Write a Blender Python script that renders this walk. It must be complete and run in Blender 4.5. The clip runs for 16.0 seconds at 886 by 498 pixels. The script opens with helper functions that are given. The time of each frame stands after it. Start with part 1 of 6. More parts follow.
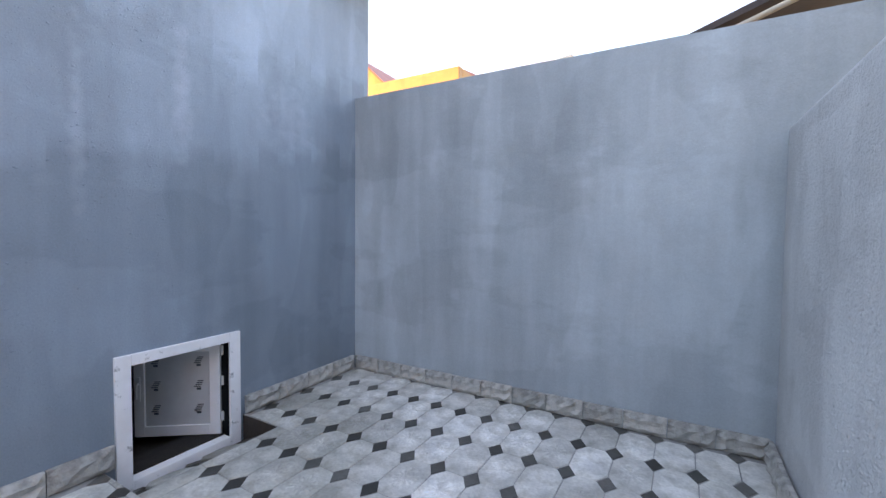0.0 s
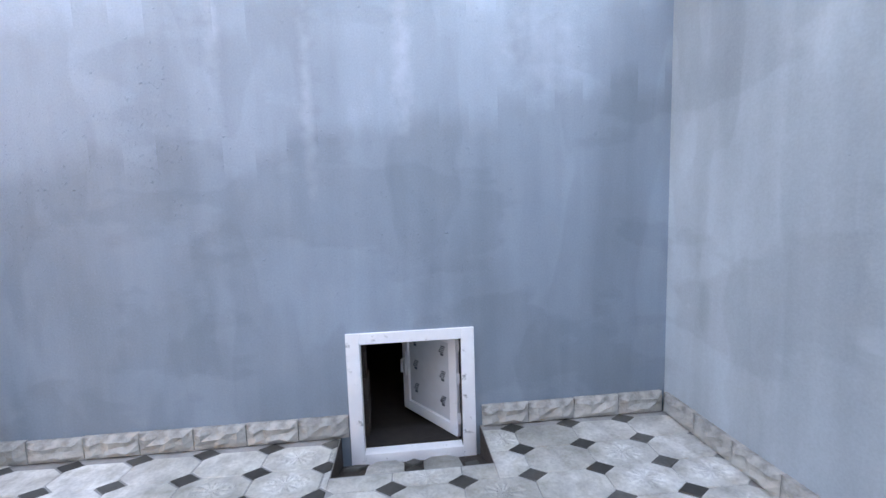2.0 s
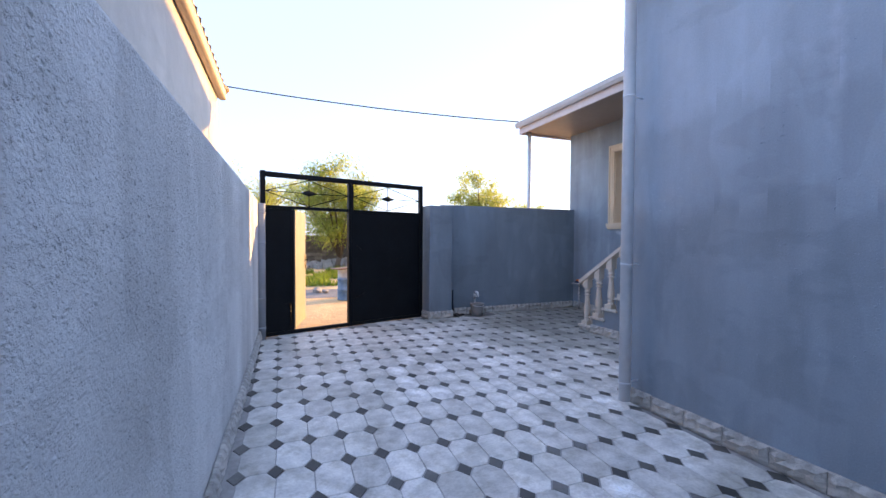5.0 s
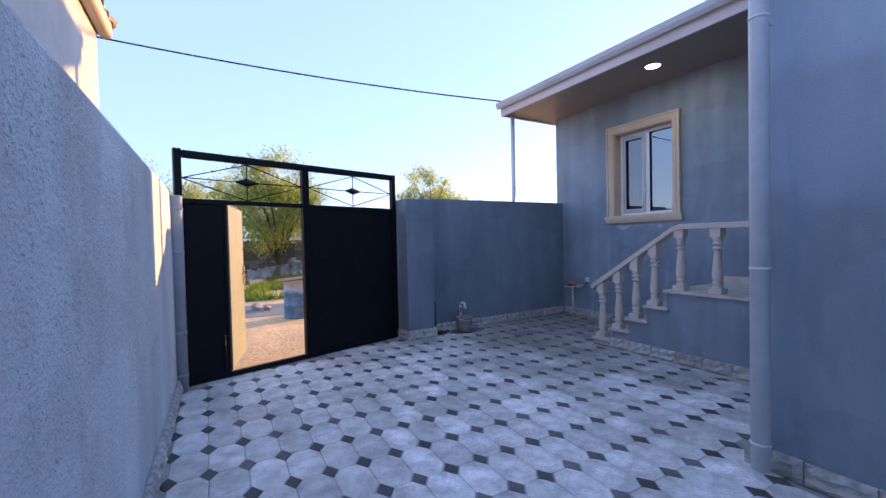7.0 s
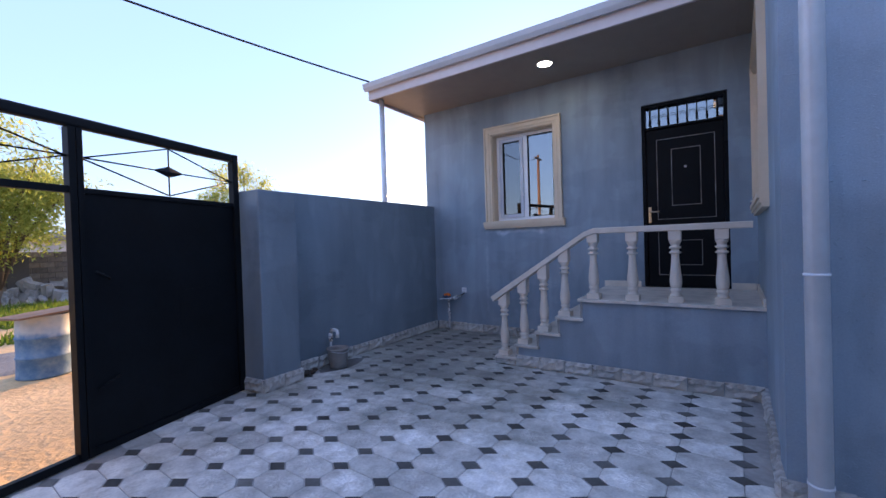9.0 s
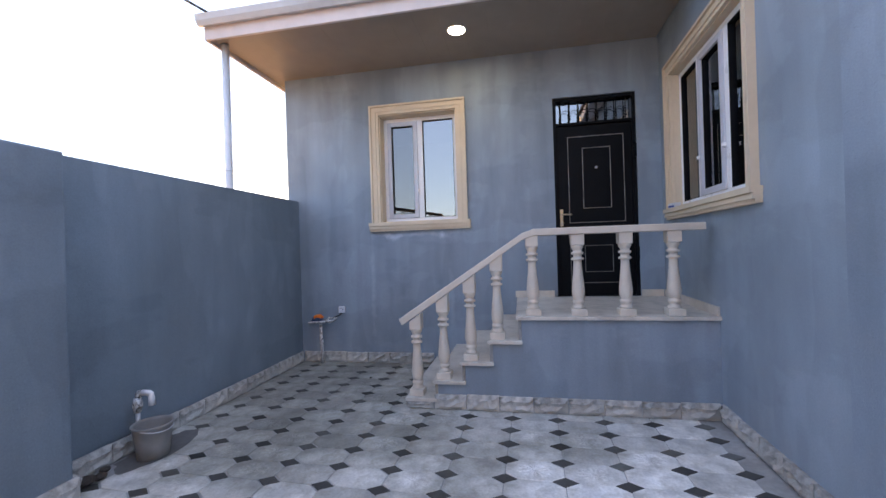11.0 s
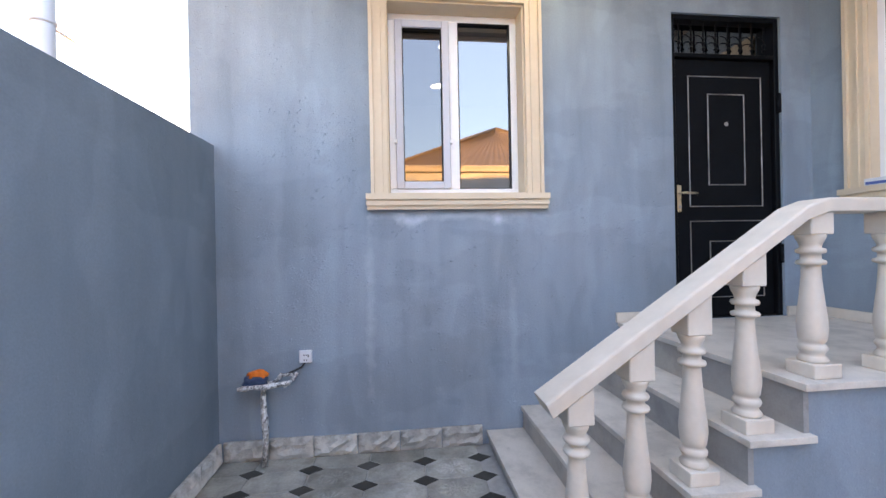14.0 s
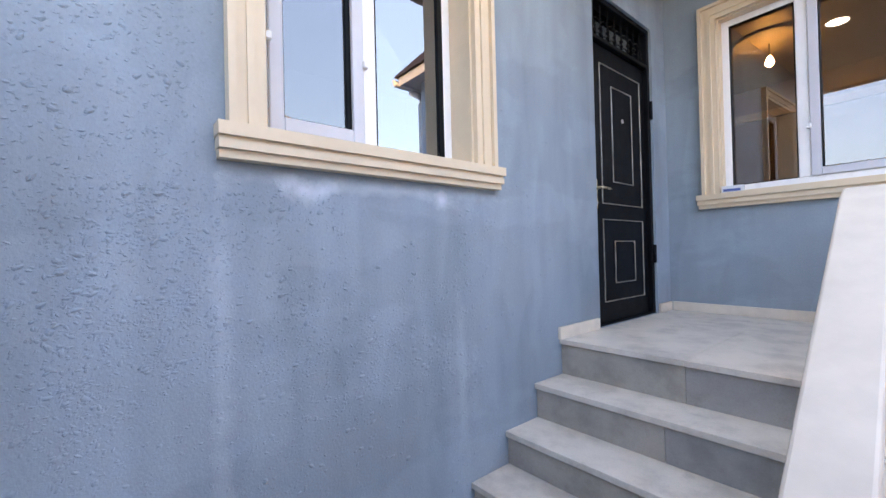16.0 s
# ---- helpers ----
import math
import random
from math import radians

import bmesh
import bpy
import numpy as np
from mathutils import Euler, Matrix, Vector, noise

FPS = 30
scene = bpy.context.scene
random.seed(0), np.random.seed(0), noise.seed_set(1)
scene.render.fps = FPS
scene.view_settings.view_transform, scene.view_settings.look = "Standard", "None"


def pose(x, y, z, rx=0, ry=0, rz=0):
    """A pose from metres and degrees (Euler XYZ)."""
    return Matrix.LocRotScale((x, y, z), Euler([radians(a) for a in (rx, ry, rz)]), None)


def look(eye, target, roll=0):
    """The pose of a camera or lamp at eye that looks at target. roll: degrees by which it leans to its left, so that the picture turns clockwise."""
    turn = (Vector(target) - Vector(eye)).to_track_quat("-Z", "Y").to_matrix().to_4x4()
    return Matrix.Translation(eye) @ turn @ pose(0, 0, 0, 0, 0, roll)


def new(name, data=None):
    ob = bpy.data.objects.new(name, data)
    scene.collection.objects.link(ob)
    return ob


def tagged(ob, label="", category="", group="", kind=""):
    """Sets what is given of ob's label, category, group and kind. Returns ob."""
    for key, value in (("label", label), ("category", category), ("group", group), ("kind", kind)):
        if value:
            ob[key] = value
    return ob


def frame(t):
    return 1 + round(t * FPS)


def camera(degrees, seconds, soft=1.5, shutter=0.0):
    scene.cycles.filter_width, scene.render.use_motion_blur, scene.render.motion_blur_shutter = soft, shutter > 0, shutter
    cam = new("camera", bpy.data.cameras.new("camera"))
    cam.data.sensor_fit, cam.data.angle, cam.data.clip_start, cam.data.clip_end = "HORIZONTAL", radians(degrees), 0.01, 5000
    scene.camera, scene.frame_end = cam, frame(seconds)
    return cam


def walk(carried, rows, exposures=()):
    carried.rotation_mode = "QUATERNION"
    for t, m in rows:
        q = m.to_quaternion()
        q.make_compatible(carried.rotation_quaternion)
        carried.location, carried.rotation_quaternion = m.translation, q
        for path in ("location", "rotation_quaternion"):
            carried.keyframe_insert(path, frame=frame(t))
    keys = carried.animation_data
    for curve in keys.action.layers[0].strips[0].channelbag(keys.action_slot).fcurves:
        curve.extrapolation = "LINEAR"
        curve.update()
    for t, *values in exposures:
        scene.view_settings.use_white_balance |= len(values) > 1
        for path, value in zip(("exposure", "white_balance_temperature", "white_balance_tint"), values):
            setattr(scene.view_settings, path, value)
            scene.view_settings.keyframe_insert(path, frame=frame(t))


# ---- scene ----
cam = camera(95.2, 16.0)
PATH = [
    (0, (0.25, 0.238, 1.414), (-0.731, 1.979, 1.334), 0.6),
    (0.5, (0.181, 0.649, 1.434), (-1.194, 2.094, 1.284), 1.4),
    (1, (-0.024, 1.083, 1.42), (-1.753, 2.066, 1.218), 1.1),
    (1.5, (-0.17, 1.425, 1.402), (-2.076, 1.986, 1.173), -0.2),
    (2, (-0.126, 1.72, 1.408), (-2.106, 1.914, 1.206), -1.8),
    (2.5, (0.018, 1.997, 1.454), (-1.972, 1.812, 1.382), -2.9),
    (3, (0.005, 2.21, 1.487), (-1.908, 1.627, 1.531), -2.0),
    (3.5, (0.088, 2.336, 1.538), (-1.595, 1.258, 1.607), -0.8),
    (4, (0.257, 2.456, 1.523), (-0.991, 0.893, 1.544), -0.5),
    (4.5, (0.394, 2.352, 1.499), (-0.463, 0.545, 1.474), 0.7),
    (4.7, (0.398, 2.245, 1.492), (-0.341, 0.387, 1.445), 0.4),
    (6.8, (0.398, 0.645, 1.481), (-0.556, -1.112, 1.427), -1.2),
    (7, (0.402, 0.473, 1.488), (-0.602, -1.256, 1.443), -1.3),
    (7.5, (0.343, 0.046, 1.488), (-0.789, -1.602, 1.451), -1.6),
    (8, (0.367, -0.363, 1.471), (-0.93, -1.885, 1.436), -1.7),
    (8.5, (0.366, -0.725, 1.485), (-1.115, -2.068, 1.453), -1.7),
    (9, (0.258, -1.081, 1.485), (-1.401, -2.198, 1.461), -1.8),
    (9.5, (0.166, -1.435, 1.458), (-1.64, -2.294, 1.446), -2.1),
    (9.7, (0.103, -1.535, 1.443), (-1.743, -2.305, 1.442), -2.1),
    (11.8, (-1.185, -2.789, 1.458), (-3.162, -3.085, 1.447), -1.4),
    (12, (-1.322, -2.908, 1.437), (-3.301, -3.201, 1.428), -1.3),
    (12.5, (-1.671, -3.176, 1.445), (-3.654, -3.434, 1.44), -1.1),
    (13, (-2.055, -3.426, 1.455), (-4.048, -3.598, 1.455), -1.0),
    (13.5, (-2.4, -3.746, 1.421), (-4.4, -3.75, 1.425), -1.1),
    (14, (-2.74, -3.98, 1.419), (-4.728, -3.763, 1.42), -1.1),
    (14.5, (-3.106, -4.175, 1.417), (-5.054, -3.723, 1.415), -1.3),
    (15, (-3.417, -4.376, 1.421), (-5.291, -3.677, 1.397), -1.3),
    (15.3, (-3.638, -4.428, 1.403), (-5.441, -3.564, 1.373), -1.1),
    (15.5, (-3.792, -4.439, 1.399), (-5.549, -3.484, 1.399), -1.4),
    (16, (-4.181, -4.468, 1.386), (-5.72, -3.191, 1.404), -1.4),
]

EXPOSURES = [(0.0, 3.15, 11300, 6), (1.5, 3.65, 11600, 7), (2.5, 4.0, 11600, 7), (3.5, 3.65, 10900, 7), (4.5, 3.0, 8900, 7), (6.8, 2.25, 6700, 9), (8.5, 2.25, 6700, 9), (9.7, 2.42, 6900, 9),
             (11.8, 3.38, 10300, 7), (13.0, 3.71, 10500, 6), (14.5, 3.86, 10100, 6), (16.0, 3.98, 10000, 6)]
walk(cam, [(t, look(eye, target, roll)) for t, eye, target, roll in PATH], EXPOSURES)

# ---- light ----
SUN = Vector((-0.942 * math.cos(radians(8.6)), -0.336 * math.cos(radians(8.6)), math.sin(radians(8.6))))
world = bpy.data.worlds.new("sky")
scene.world = world
world.use_nodes = True
wn = world.node_tree
sky = wn.nodes.new("ShaderNodeTexSky")
sky.sky_type = "NISHITA"
sky.sun_disc = False
sky.sun_elevation = radians(8.6)
sky.sun_rotation = math.atan2(SUN.x, SUN.y)
sky.air_density, sky.dust_density, sky.ozone_density = 1.0, 0.4, 1.3
# an even dome of light scattered more than once, which the sky model leaves out
dome = wn.nodes.new("ShaderNodeMix")
dome.data_type, dome.blend_type = "RGBA", "MIX"
dome.inputs[0].default_value = 0.45
dome.inputs[7].default_value = (4.1, 6.05, 12.8, 1)
wn.links.new(sky.outputs[0], dome.inputs[6])
wn.links.new(dome.outputs[2], wn.nodes["Background"].inputs[0])
wn.nodes["Background"].inputs[1].default_value = 0.05
sun_data = bpy.data.lights.new("sun", "SUN")
sun_data.energy, sun_data.angle, sun_data.color = 2.2, radians(0.6), (1.0, 0.60, 0.29)
sun = new("sun", sun_data)
sun.matrix_world = look(SUN * 60, (0, 0, 0))


# ---- mesh helpers ----
def box(bm, x0, x1, y0, y1, z0, z1):
    v = [bm.verts.new(p) for p in ((x0, y0, z0), (x1, y0, z0), (x1, y1, z0), (x0, y1, z0),
                                   (x0, y0, z1), (x1, y0, z1), (x1, y1, z1), (x0, y1, z1))]
    for f in ((3, 2, 1, 0), (4, 5, 6, 7), (0, 1, 5, 4), (1, 2, 6, 5), (2, 3, 7, 6), (3, 0, 4, 7)):
        bm.faces.new([v[i] for i in f])
    return bm


def boxes(*dims):
    bm = bmesh.new()
    for d in dims:
        box(bm, *d)
    return bm


def prism(bm, plan, z0, z1):
    """A solid over a plan polygon (counter-clockwise); z1 may be one height per corner."""
    tops = z1 if isinstance(z1, (list, tuple)) else [z1] * len(plan)
    lo = [bm.verts.new((x, y, z0)) for x, y in plan]
    hi = [bm.verts.new((x, y, z)) for (x, y), z in zip(plan, tops)]
    bm.faces.new(lo[::-1])
    bm.faces.new(hi)
    for i in range(len(plan)):
        j = (i + 1) % len(plan)
        bm.faces.new((lo[i], lo[j], hi[j], hi[i]))
    return bm


def tube(bm, points, radius, sides=8, caps=True):
    """A round bar along a line of points."""
    rings = []
    pts = [Vector(p) for p in points]
    for i, p in enumerate(pts):
        d = (pts[min(i + 1, len(pts) - 1)] - pts[max(i - 1, 0)]).normalized()
        up = Vector((0, 0, 1)) if abs(d.z) < 0.9 else Vector((1, 0, 0))
        a = d.cross(up).normalized()
        b = d.cross(a)
        r = radius[i] if isinstance(radius, (list, tuple)) else radius
        rings.append([bm.verts.new(p + (a * math.cos(k * 2 * math.pi / sides) + b * math.sin(k * 2 * math.pi / sides)) * r) for k in range(sides)])
    for r0, r1 in zip(rings, rings[1:]):
        for k in range(sides):
            f = bm.faces.new((r0[k], r0[(k + 1) % sides], r1[(k + 1) % sides], r1[k]))
            f.smooth = True
    if caps:
        bm.faces.new(rings[0])
        bm.faces.new(rings[-1][::-1])
    return bm


def lathe(bm, profile, sides=28, at=(0, 0, 0)):
    rings = []
    for r, z in profile:
        rings.append([bm.verts.new((at[0] + r * math.cos(k * 2 * math.pi / sides), at[1] + r * math.sin(k * 2 * math.pi / sides), at[2] + z)) for k in range(sides)])
    for r0, r1 in zip(rings, rings[1:]):
        for k in range(sides):
            f = bm.faces.new((r0[k], r0[(k + 1) % sides], r1[(k + 1) % sides], r1[k]))
            f.smooth = True
    bm.faces.new(rings[0][::-1])
    bm.faces.new(rings[-1])
    return bm


def bevel(bm, width, segments=2):
    bmesh.ops.recalc_face_normals(bm, faces=bm.faces[:])
    bmesh.ops.bevel(bm, geom=[e for e in bm.edges if len(e.link_faces) == 2 and e.calc_face_angle(0) > 0.5],
                    offset=width, segments=segments, profile=0.6, affect="EDGES", clamp_overlap=True)
    return bm


def mesh_of(name, bm, material):
    bmesh.ops.recalc_face_normals(bm, faces=bm.faces[:])
    me = bpy.data.meshes.new(name)
    bm.to_mesh(me)
    bm.free()
    if material:
        me.materials.append(material)
    return me


def thing(name, bm, material, label="", category="", group="", kind="", at=None):
    ob = new(name, mesh_of(name, bm, material) if bm else None)
    if at is not None:
        ob.matrix_basis = at if isinstance(at, Matrix) else Matrix.Translation(at)
    return tagged(ob, label, category, group, kind)


def part(name, bm, material, parent, label="", at=None):
    ob = new(name, bm if isinstance(bm, bpy.types.Mesh) else mesh_of(name, bm, material))
    ob.parent = parent
    if at is not None:
        ob.matrix_basis = at if isinstance(at, Matrix) else Matrix.Translation(at)
    return tagged(ob, label)


# ---- materials ----
def shader(name, rough=0.6, metal=0.0):
    m = bpy.data.materials.new(name)
    m.use_nodes = True
    n, l = m.node_tree.nodes, m.node_tree.links
    b = n["Principled BSDF"]
    b.inputs["Roughness"].default_value, b.inputs["Metallic"].default_value = rough, metal
    return m, n, l, b


def noise_at(n, l, scale, detail=4.0, stretch=(1, 1, 1), rough=0.55):
    co = n.new("ShaderNodeTexCoord")
    mp = n.new("ShaderNodeMapping")
    mp.inputs["Scale"].default_value = stretch
    tx = n.new("ShaderNodeTexNoise")
    tx.inputs["Scale"].default_value, tx.inputs["Detail"].default_value, tx.inputs["Roughness"].default_value = scale, detail, rough
    l.new(co.outputs["Object"], mp.inputs[0])
    l.new(mp.outputs[0], tx.inputs[0])
    return tx.outputs["Fac"]


def ramp(n, l, fac, stops):
    r = n.new("ShaderNodeValToRGB")
    while len(r.color_ramp.elements) < len(stops):
        r.color_ramp.elements.new(0.5)
    for e, (p, c) in zip(r.color_ramp.elements, stops):
        e.position, e.color = p, (*c, 1) if len(c) == 3 else (c[0], c[0], c[0], 1)
    l.new(fac, r.inputs[0])
    return r.outputs[0]


def mix(n, l, a, b, fac, mode="MIX"):
    x = n.new("ShaderNodeMix")
    x.data_type, x.blend_type = "RGBA", mode
    for sock, v in ((x.inputs[0], fac), (x.inputs[6], a), (x.inputs[7], b)):
        if isinstance(v, bpy.types.NodeSocket):
            l.new(v, sock)
        else:
            sock.default_value = v if not isinstance(v, tuple) else (*v, 1)
    return x.outputs[2]


def bump(n, l, b, height, strength=0.3, distance=0.01, base=None):
    x = n.new("ShaderNodeBump")
    x.inputs["Strength"].default_value, x.inputs["Distance"].default_value = strength, distance
    l.new(height, x.inputs["Height"])
    if base:
        l.new(base, x.inputs["Normal"])
    l.new(x.outputs[0], b.inputs["Normal"])
    return x.outputs[0]


def simple(name, color, rough=0.5, metal=0.0, scale=30.0, vary=0.12, relief=0.1, depth=0.002, coat=0.0, gloss=0.5):
    """Paint, stone or metal with two scales of tone and a fine relief."""
    m, n, l, b = shader(name, rough, metal)
    lo = tuple(c * (1 - vary) for c in color)
    hi = tuple(min(1, c * (1 + vary)) for c in color)
    big = ramp(n, l, noise_at(n, l, scale * 0.1, 5), [(0.3, lo), (0.7, hi)])
    fine = ramp(n, l, noise_at(n, l, scale, 6), [(0.35, (1 - vary,)), (0.65, (1.0,))])
    l.new(mix(n, l, big, fine, 0.6, "MULTIPLY"), b.inputs["Base Color"])
    bump(n, l, b, noise_at(n, l, scale * 2, 5), relief, depth)
    rr = n.new("ShaderNodeMapRange")
    rr.inputs["To Min"].default_value, rr.inputs["To Max"].default_value = max(0.02, rough - 0.1), min(1, rough + 0.1)
    l.new(noise_at(n, l, scale * 0.3, 4), rr.inputs[0])
    l.new(rr.outputs[0], b.inputs["Roughness"])
    b.inputs["Coat Weight"].default_value, b.inputs["Specular IOR Level"].default_value = coat, gloss
    return m


def math_node(n, l, op, *values):
    x = n.new("ShaderNodeMath")
    x.operation = op
    for sock, v in zip(x.inputs, values):
        if isinstance(v, bpy.types.NodeSocket):
            l.new(v, sock)
        else:
            sock.default_value = v
    return x.outputs[0]


def coat_light_mask(n, l, axis, edge, slope, start, swing):
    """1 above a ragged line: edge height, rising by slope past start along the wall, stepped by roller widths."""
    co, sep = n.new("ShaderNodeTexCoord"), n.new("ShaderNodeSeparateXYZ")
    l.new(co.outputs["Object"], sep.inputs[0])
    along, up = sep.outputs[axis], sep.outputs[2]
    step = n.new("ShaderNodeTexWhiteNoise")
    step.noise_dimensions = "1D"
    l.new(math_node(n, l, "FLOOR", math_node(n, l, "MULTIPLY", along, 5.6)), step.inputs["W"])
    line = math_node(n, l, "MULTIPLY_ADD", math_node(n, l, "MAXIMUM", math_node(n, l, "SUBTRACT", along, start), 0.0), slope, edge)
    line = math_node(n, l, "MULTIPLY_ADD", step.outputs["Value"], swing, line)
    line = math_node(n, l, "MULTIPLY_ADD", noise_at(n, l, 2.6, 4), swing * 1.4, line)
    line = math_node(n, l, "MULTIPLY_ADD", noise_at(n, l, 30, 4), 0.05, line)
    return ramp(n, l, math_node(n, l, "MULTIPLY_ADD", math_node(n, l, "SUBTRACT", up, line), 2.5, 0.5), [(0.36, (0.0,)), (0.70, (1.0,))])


def plaster(name, color, lumps=0.55, grain=0.28, streak=0.17, lump_scale=42.0, rough=0.5, spots=(), coats_and_light=(), pebble=0.0):
    """Painted hand-laid plaster: lumps, roller grain and vertical run marks."""
    m, n, l, b = shader(name, rough)
    lo, hi = tuple(c * 0.86 for c in color), tuple(c * 1.12 for c in color)
    big = ramp(n, l, noise_at(n, l, 1.3, 4, (1, 1, 0.7)), [(0.32, lo), (0.68, hi)])
    runs = ramp(n, l, noise_at(n, l, 3.2, 4, (1, 1, 0.10)), [(0.3, (1 - streak,)), (0.7, (1.0,))])
    c1 = mix(n, l, big, runs, 1.0, "MULTIPLY")
    c2 = mix(n, l, c1, ramp(n, l, noise_at(n, l, 90, 3), [(0.3, (0.9,)), (0.7, (1.0,))]), 1.0, "MULTIPLY")
    l.new(c2, b.inputs["Base Color"])
    patch = ramp(n, l, noise_at(n, l, 1.1, 5, (0.6, 0.6, 1.3)), [(0.47, (0.91,)), (0.50, (1.0,))])
    coat = ramp(n, l, noise_at(n, l, 0.9, 3, (1.6, 1.6, 0.55)), [(0.50, (1.0,)), (0.52, (1.09,))])
    c3 = mix(n, l, mix(n, l, c2, patch, 1.0, "MULTIPLY"), coat, 1.0, "MULTIPLY")
    for y, z, ry, rz, much in spots:      # pale smears of filler and wash-off
        co, mp, ln, add = n.new("ShaderNodeTexCoord"), n.new("ShaderNodeMapping"), n.new("ShaderNodeVectorMath"), n.new("ShaderNodeMath")
        mp.vector_type = "TEXTURE"
        mp.inputs["Location"].default_value, mp.inputs["Scale"].default_value = (0, y, z), (1e4, ry, rz)
        ln.operation, add.operation = "LENGTH", "MULTIPLY_ADD"
        add.inputs[1].default_value = 0.9
        l.new(co.outputs["Object"], mp.inputs[0])
        l.new(mp.outputs[0], ln.inputs[0])
        l.new(noise_at(n, l, 12, 5), add.inputs[0])
        half = n.new("ShaderNodeMath")
        half.operation = "MULTIPLY"
        half.inputs[1].default_value = 0.5
        l.new(ln.outputs["Value"], half.inputs[0])
        l.new(half.outputs[0], add.inputs[2])
        c3 = mix(n, l, c3, (0.52, 0.57, 0.65), ramp(n, l, add.outputs[0], [(0.42, (much,)), (0.92, (0.0,))]))
    for axis, edge, slope, start, swing, tone in coats_and_light:      # second coats with a ragged lower edge, also painting the upper wall's extra light
        c3 = mix(n, l, c3, tone, coat_light_mask(n, l, axis, edge, slope, start, swing), "MULTIPLY")
    l.new(c3, b.inputs["Base Color"])
    grains = bump(n, l, b, noise_at(n, l, 110, 4), grain, 0.006)
    blobs = ramp(n, l, noise_at(n, l, lump_scale, 4, (1, 1, 1.3), 0.55), [(0.61, (0.0,)), (0.72, (1.0,))])
    where = ramp(n, l, noise_at(n, l, 1.8, 4), [(0.36, (0.0,)), (0.60, (1.0,))])
    wide = bump(n, l, b, mix(n, l, blobs, where, 1.0, "MULTIPLY"), lumps, 0.011, grains)
    last = bump(n, l, b, noise_at(n, l, 2.4, 3), 0.35, 0.05, wide)
    if pebble:                               # coarse thrown stipple
        chips = ramp(n, l, noise_at(n, l, 34, 5, (1, 1, 1.2), 0.6), [(0.44, (0.0,)), (0.58, (1.0,))])
        bump(n, l, b, chips, pebble, 0.014, last)
    return m


def slab_stone(name, a, b2, rough):
    """Honed stone slabs: each slab has its own tone, with soft clouds and small stains."""
    m, n, l, b = shader(name, rough)
    info = n.new("ShaderNodeObjectInfo")
    base = ramp(n, l, info.outputs["Random"], [(0.0, a), (1.0, b2)])
    cloud = ramp(n, l, noise_at(n, l, 5.5, 7, (1, 1, 1), 0.6), [(0.36, (0.78,)), (0.5, (0.97,)), (0.62, (1.06,))])
    stain = ramp(n, l, noise_at(n, l, 9.0, 7), [(0.24, (0.7,)), (0.36, (1.0,))])
    speck = ramp(n, l, noise_at(n, l, 120, 3), [(0.3, (0.92,)), (0.6, (1.0,))])
    c = mix(n, l, mix(n, l, base, cloud, 1.0, "MULTIPLY"), stain, 1.0, "MULTIPLY")
    l.new(mix(n, l, c, speck, 1.0, "MULTIPLY"), b.inputs["Base Color"])
    bump(n, l, b, noise_at(n, l, 60, 5), 0.08, 0.002)
    return m


M = {}
# upper coat tones are raised to put the wall's brighter top into the colour
M["hatch_blue"] = plaster("blue_grey_coated_top_lit_plaster", (0.256, 0.322, 0.384), lumps=0.4, grain=0.35, streak=0.22,
                          coats_and_light=((1, 1.50, 0.16, 1.0, 0.20, (1.22, 1.22, 1.23)), (1, 2.15, 0.10, 0.4, 0.30, (1.18, 1.18, 1.19))),
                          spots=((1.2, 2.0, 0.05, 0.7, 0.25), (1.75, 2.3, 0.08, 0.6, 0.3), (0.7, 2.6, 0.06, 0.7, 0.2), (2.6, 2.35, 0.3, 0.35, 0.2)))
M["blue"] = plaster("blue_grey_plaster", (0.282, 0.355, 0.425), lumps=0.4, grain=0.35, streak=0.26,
                    coats_and_light=((1, 2.30, 0.0, 9.0, 0.12, (1.07, 1.06, 1.04)),),
                    spots=((-3.90, 1.63, 0.13, 0.06, 0.9), (-3.24, 1.63, 0.11, 0.06, 1.0), (-3.55, 1.655, 0.75, 0.035, 0.45), (-4.19, 1.0, 0.045, 0.8, 0.35),
                           (-3.15, 0.7, 0.05, 0.7, 0.2)))
M["blue_smooth"] = plaster("blue_grey_smooth_plaster", (0.205, 0.262, 0.312), lumps=0.25, grain=0.15)
# lighter copy of the wall paint, carrying the porch wall's brighter sky light
M["porch_blue_lit"] = plaster("blue_grey_lit_porch_plaster", (0.285, 0.355, 0.415), lumps=0.25, grain=0.2)
M["grey"] = plaster("grey_plaster", (0.485, 0.55, 0.59), lumps=0.12, grain=0.2, streak=0.26)
M["stucco"] = plaster("rough_stucco", (0.67, 0.685, 0.685), lumps=0.7, grain=0.9, lump_scale=40, rough=0.8, pebble=0.42)
M["pale_render"] = plaster("pale_house_render", (0.52, 0.48, 0.43), lumps=0.1, grain=0.2, streak=0.08)
M["inside"] = plaster("brown_room_paint", (0.36, 0.29, 0.25), lumps=0.0, grain=0.1, streak=0.05)
M["inside_white"] = plaster("white_room_paint", (0.36, 0.32, 0.28), lumps=0.0, grain=0.1, streak=0.05)
# near-black soil colour, which also paints the crawl space dark
M["black_void"] = simple("dark_soil_and_void", (0.035, 0.028, 0.024), 0.95, 0, 14, 0.3, 0.5, 0.01)
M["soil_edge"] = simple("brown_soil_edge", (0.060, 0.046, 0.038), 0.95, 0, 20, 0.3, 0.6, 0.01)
M["mortar"] = simple("cement_joint", (0.36, 0.35, 0.335), 0.9, 0, 25, 0.25, 0.5, 0.006)
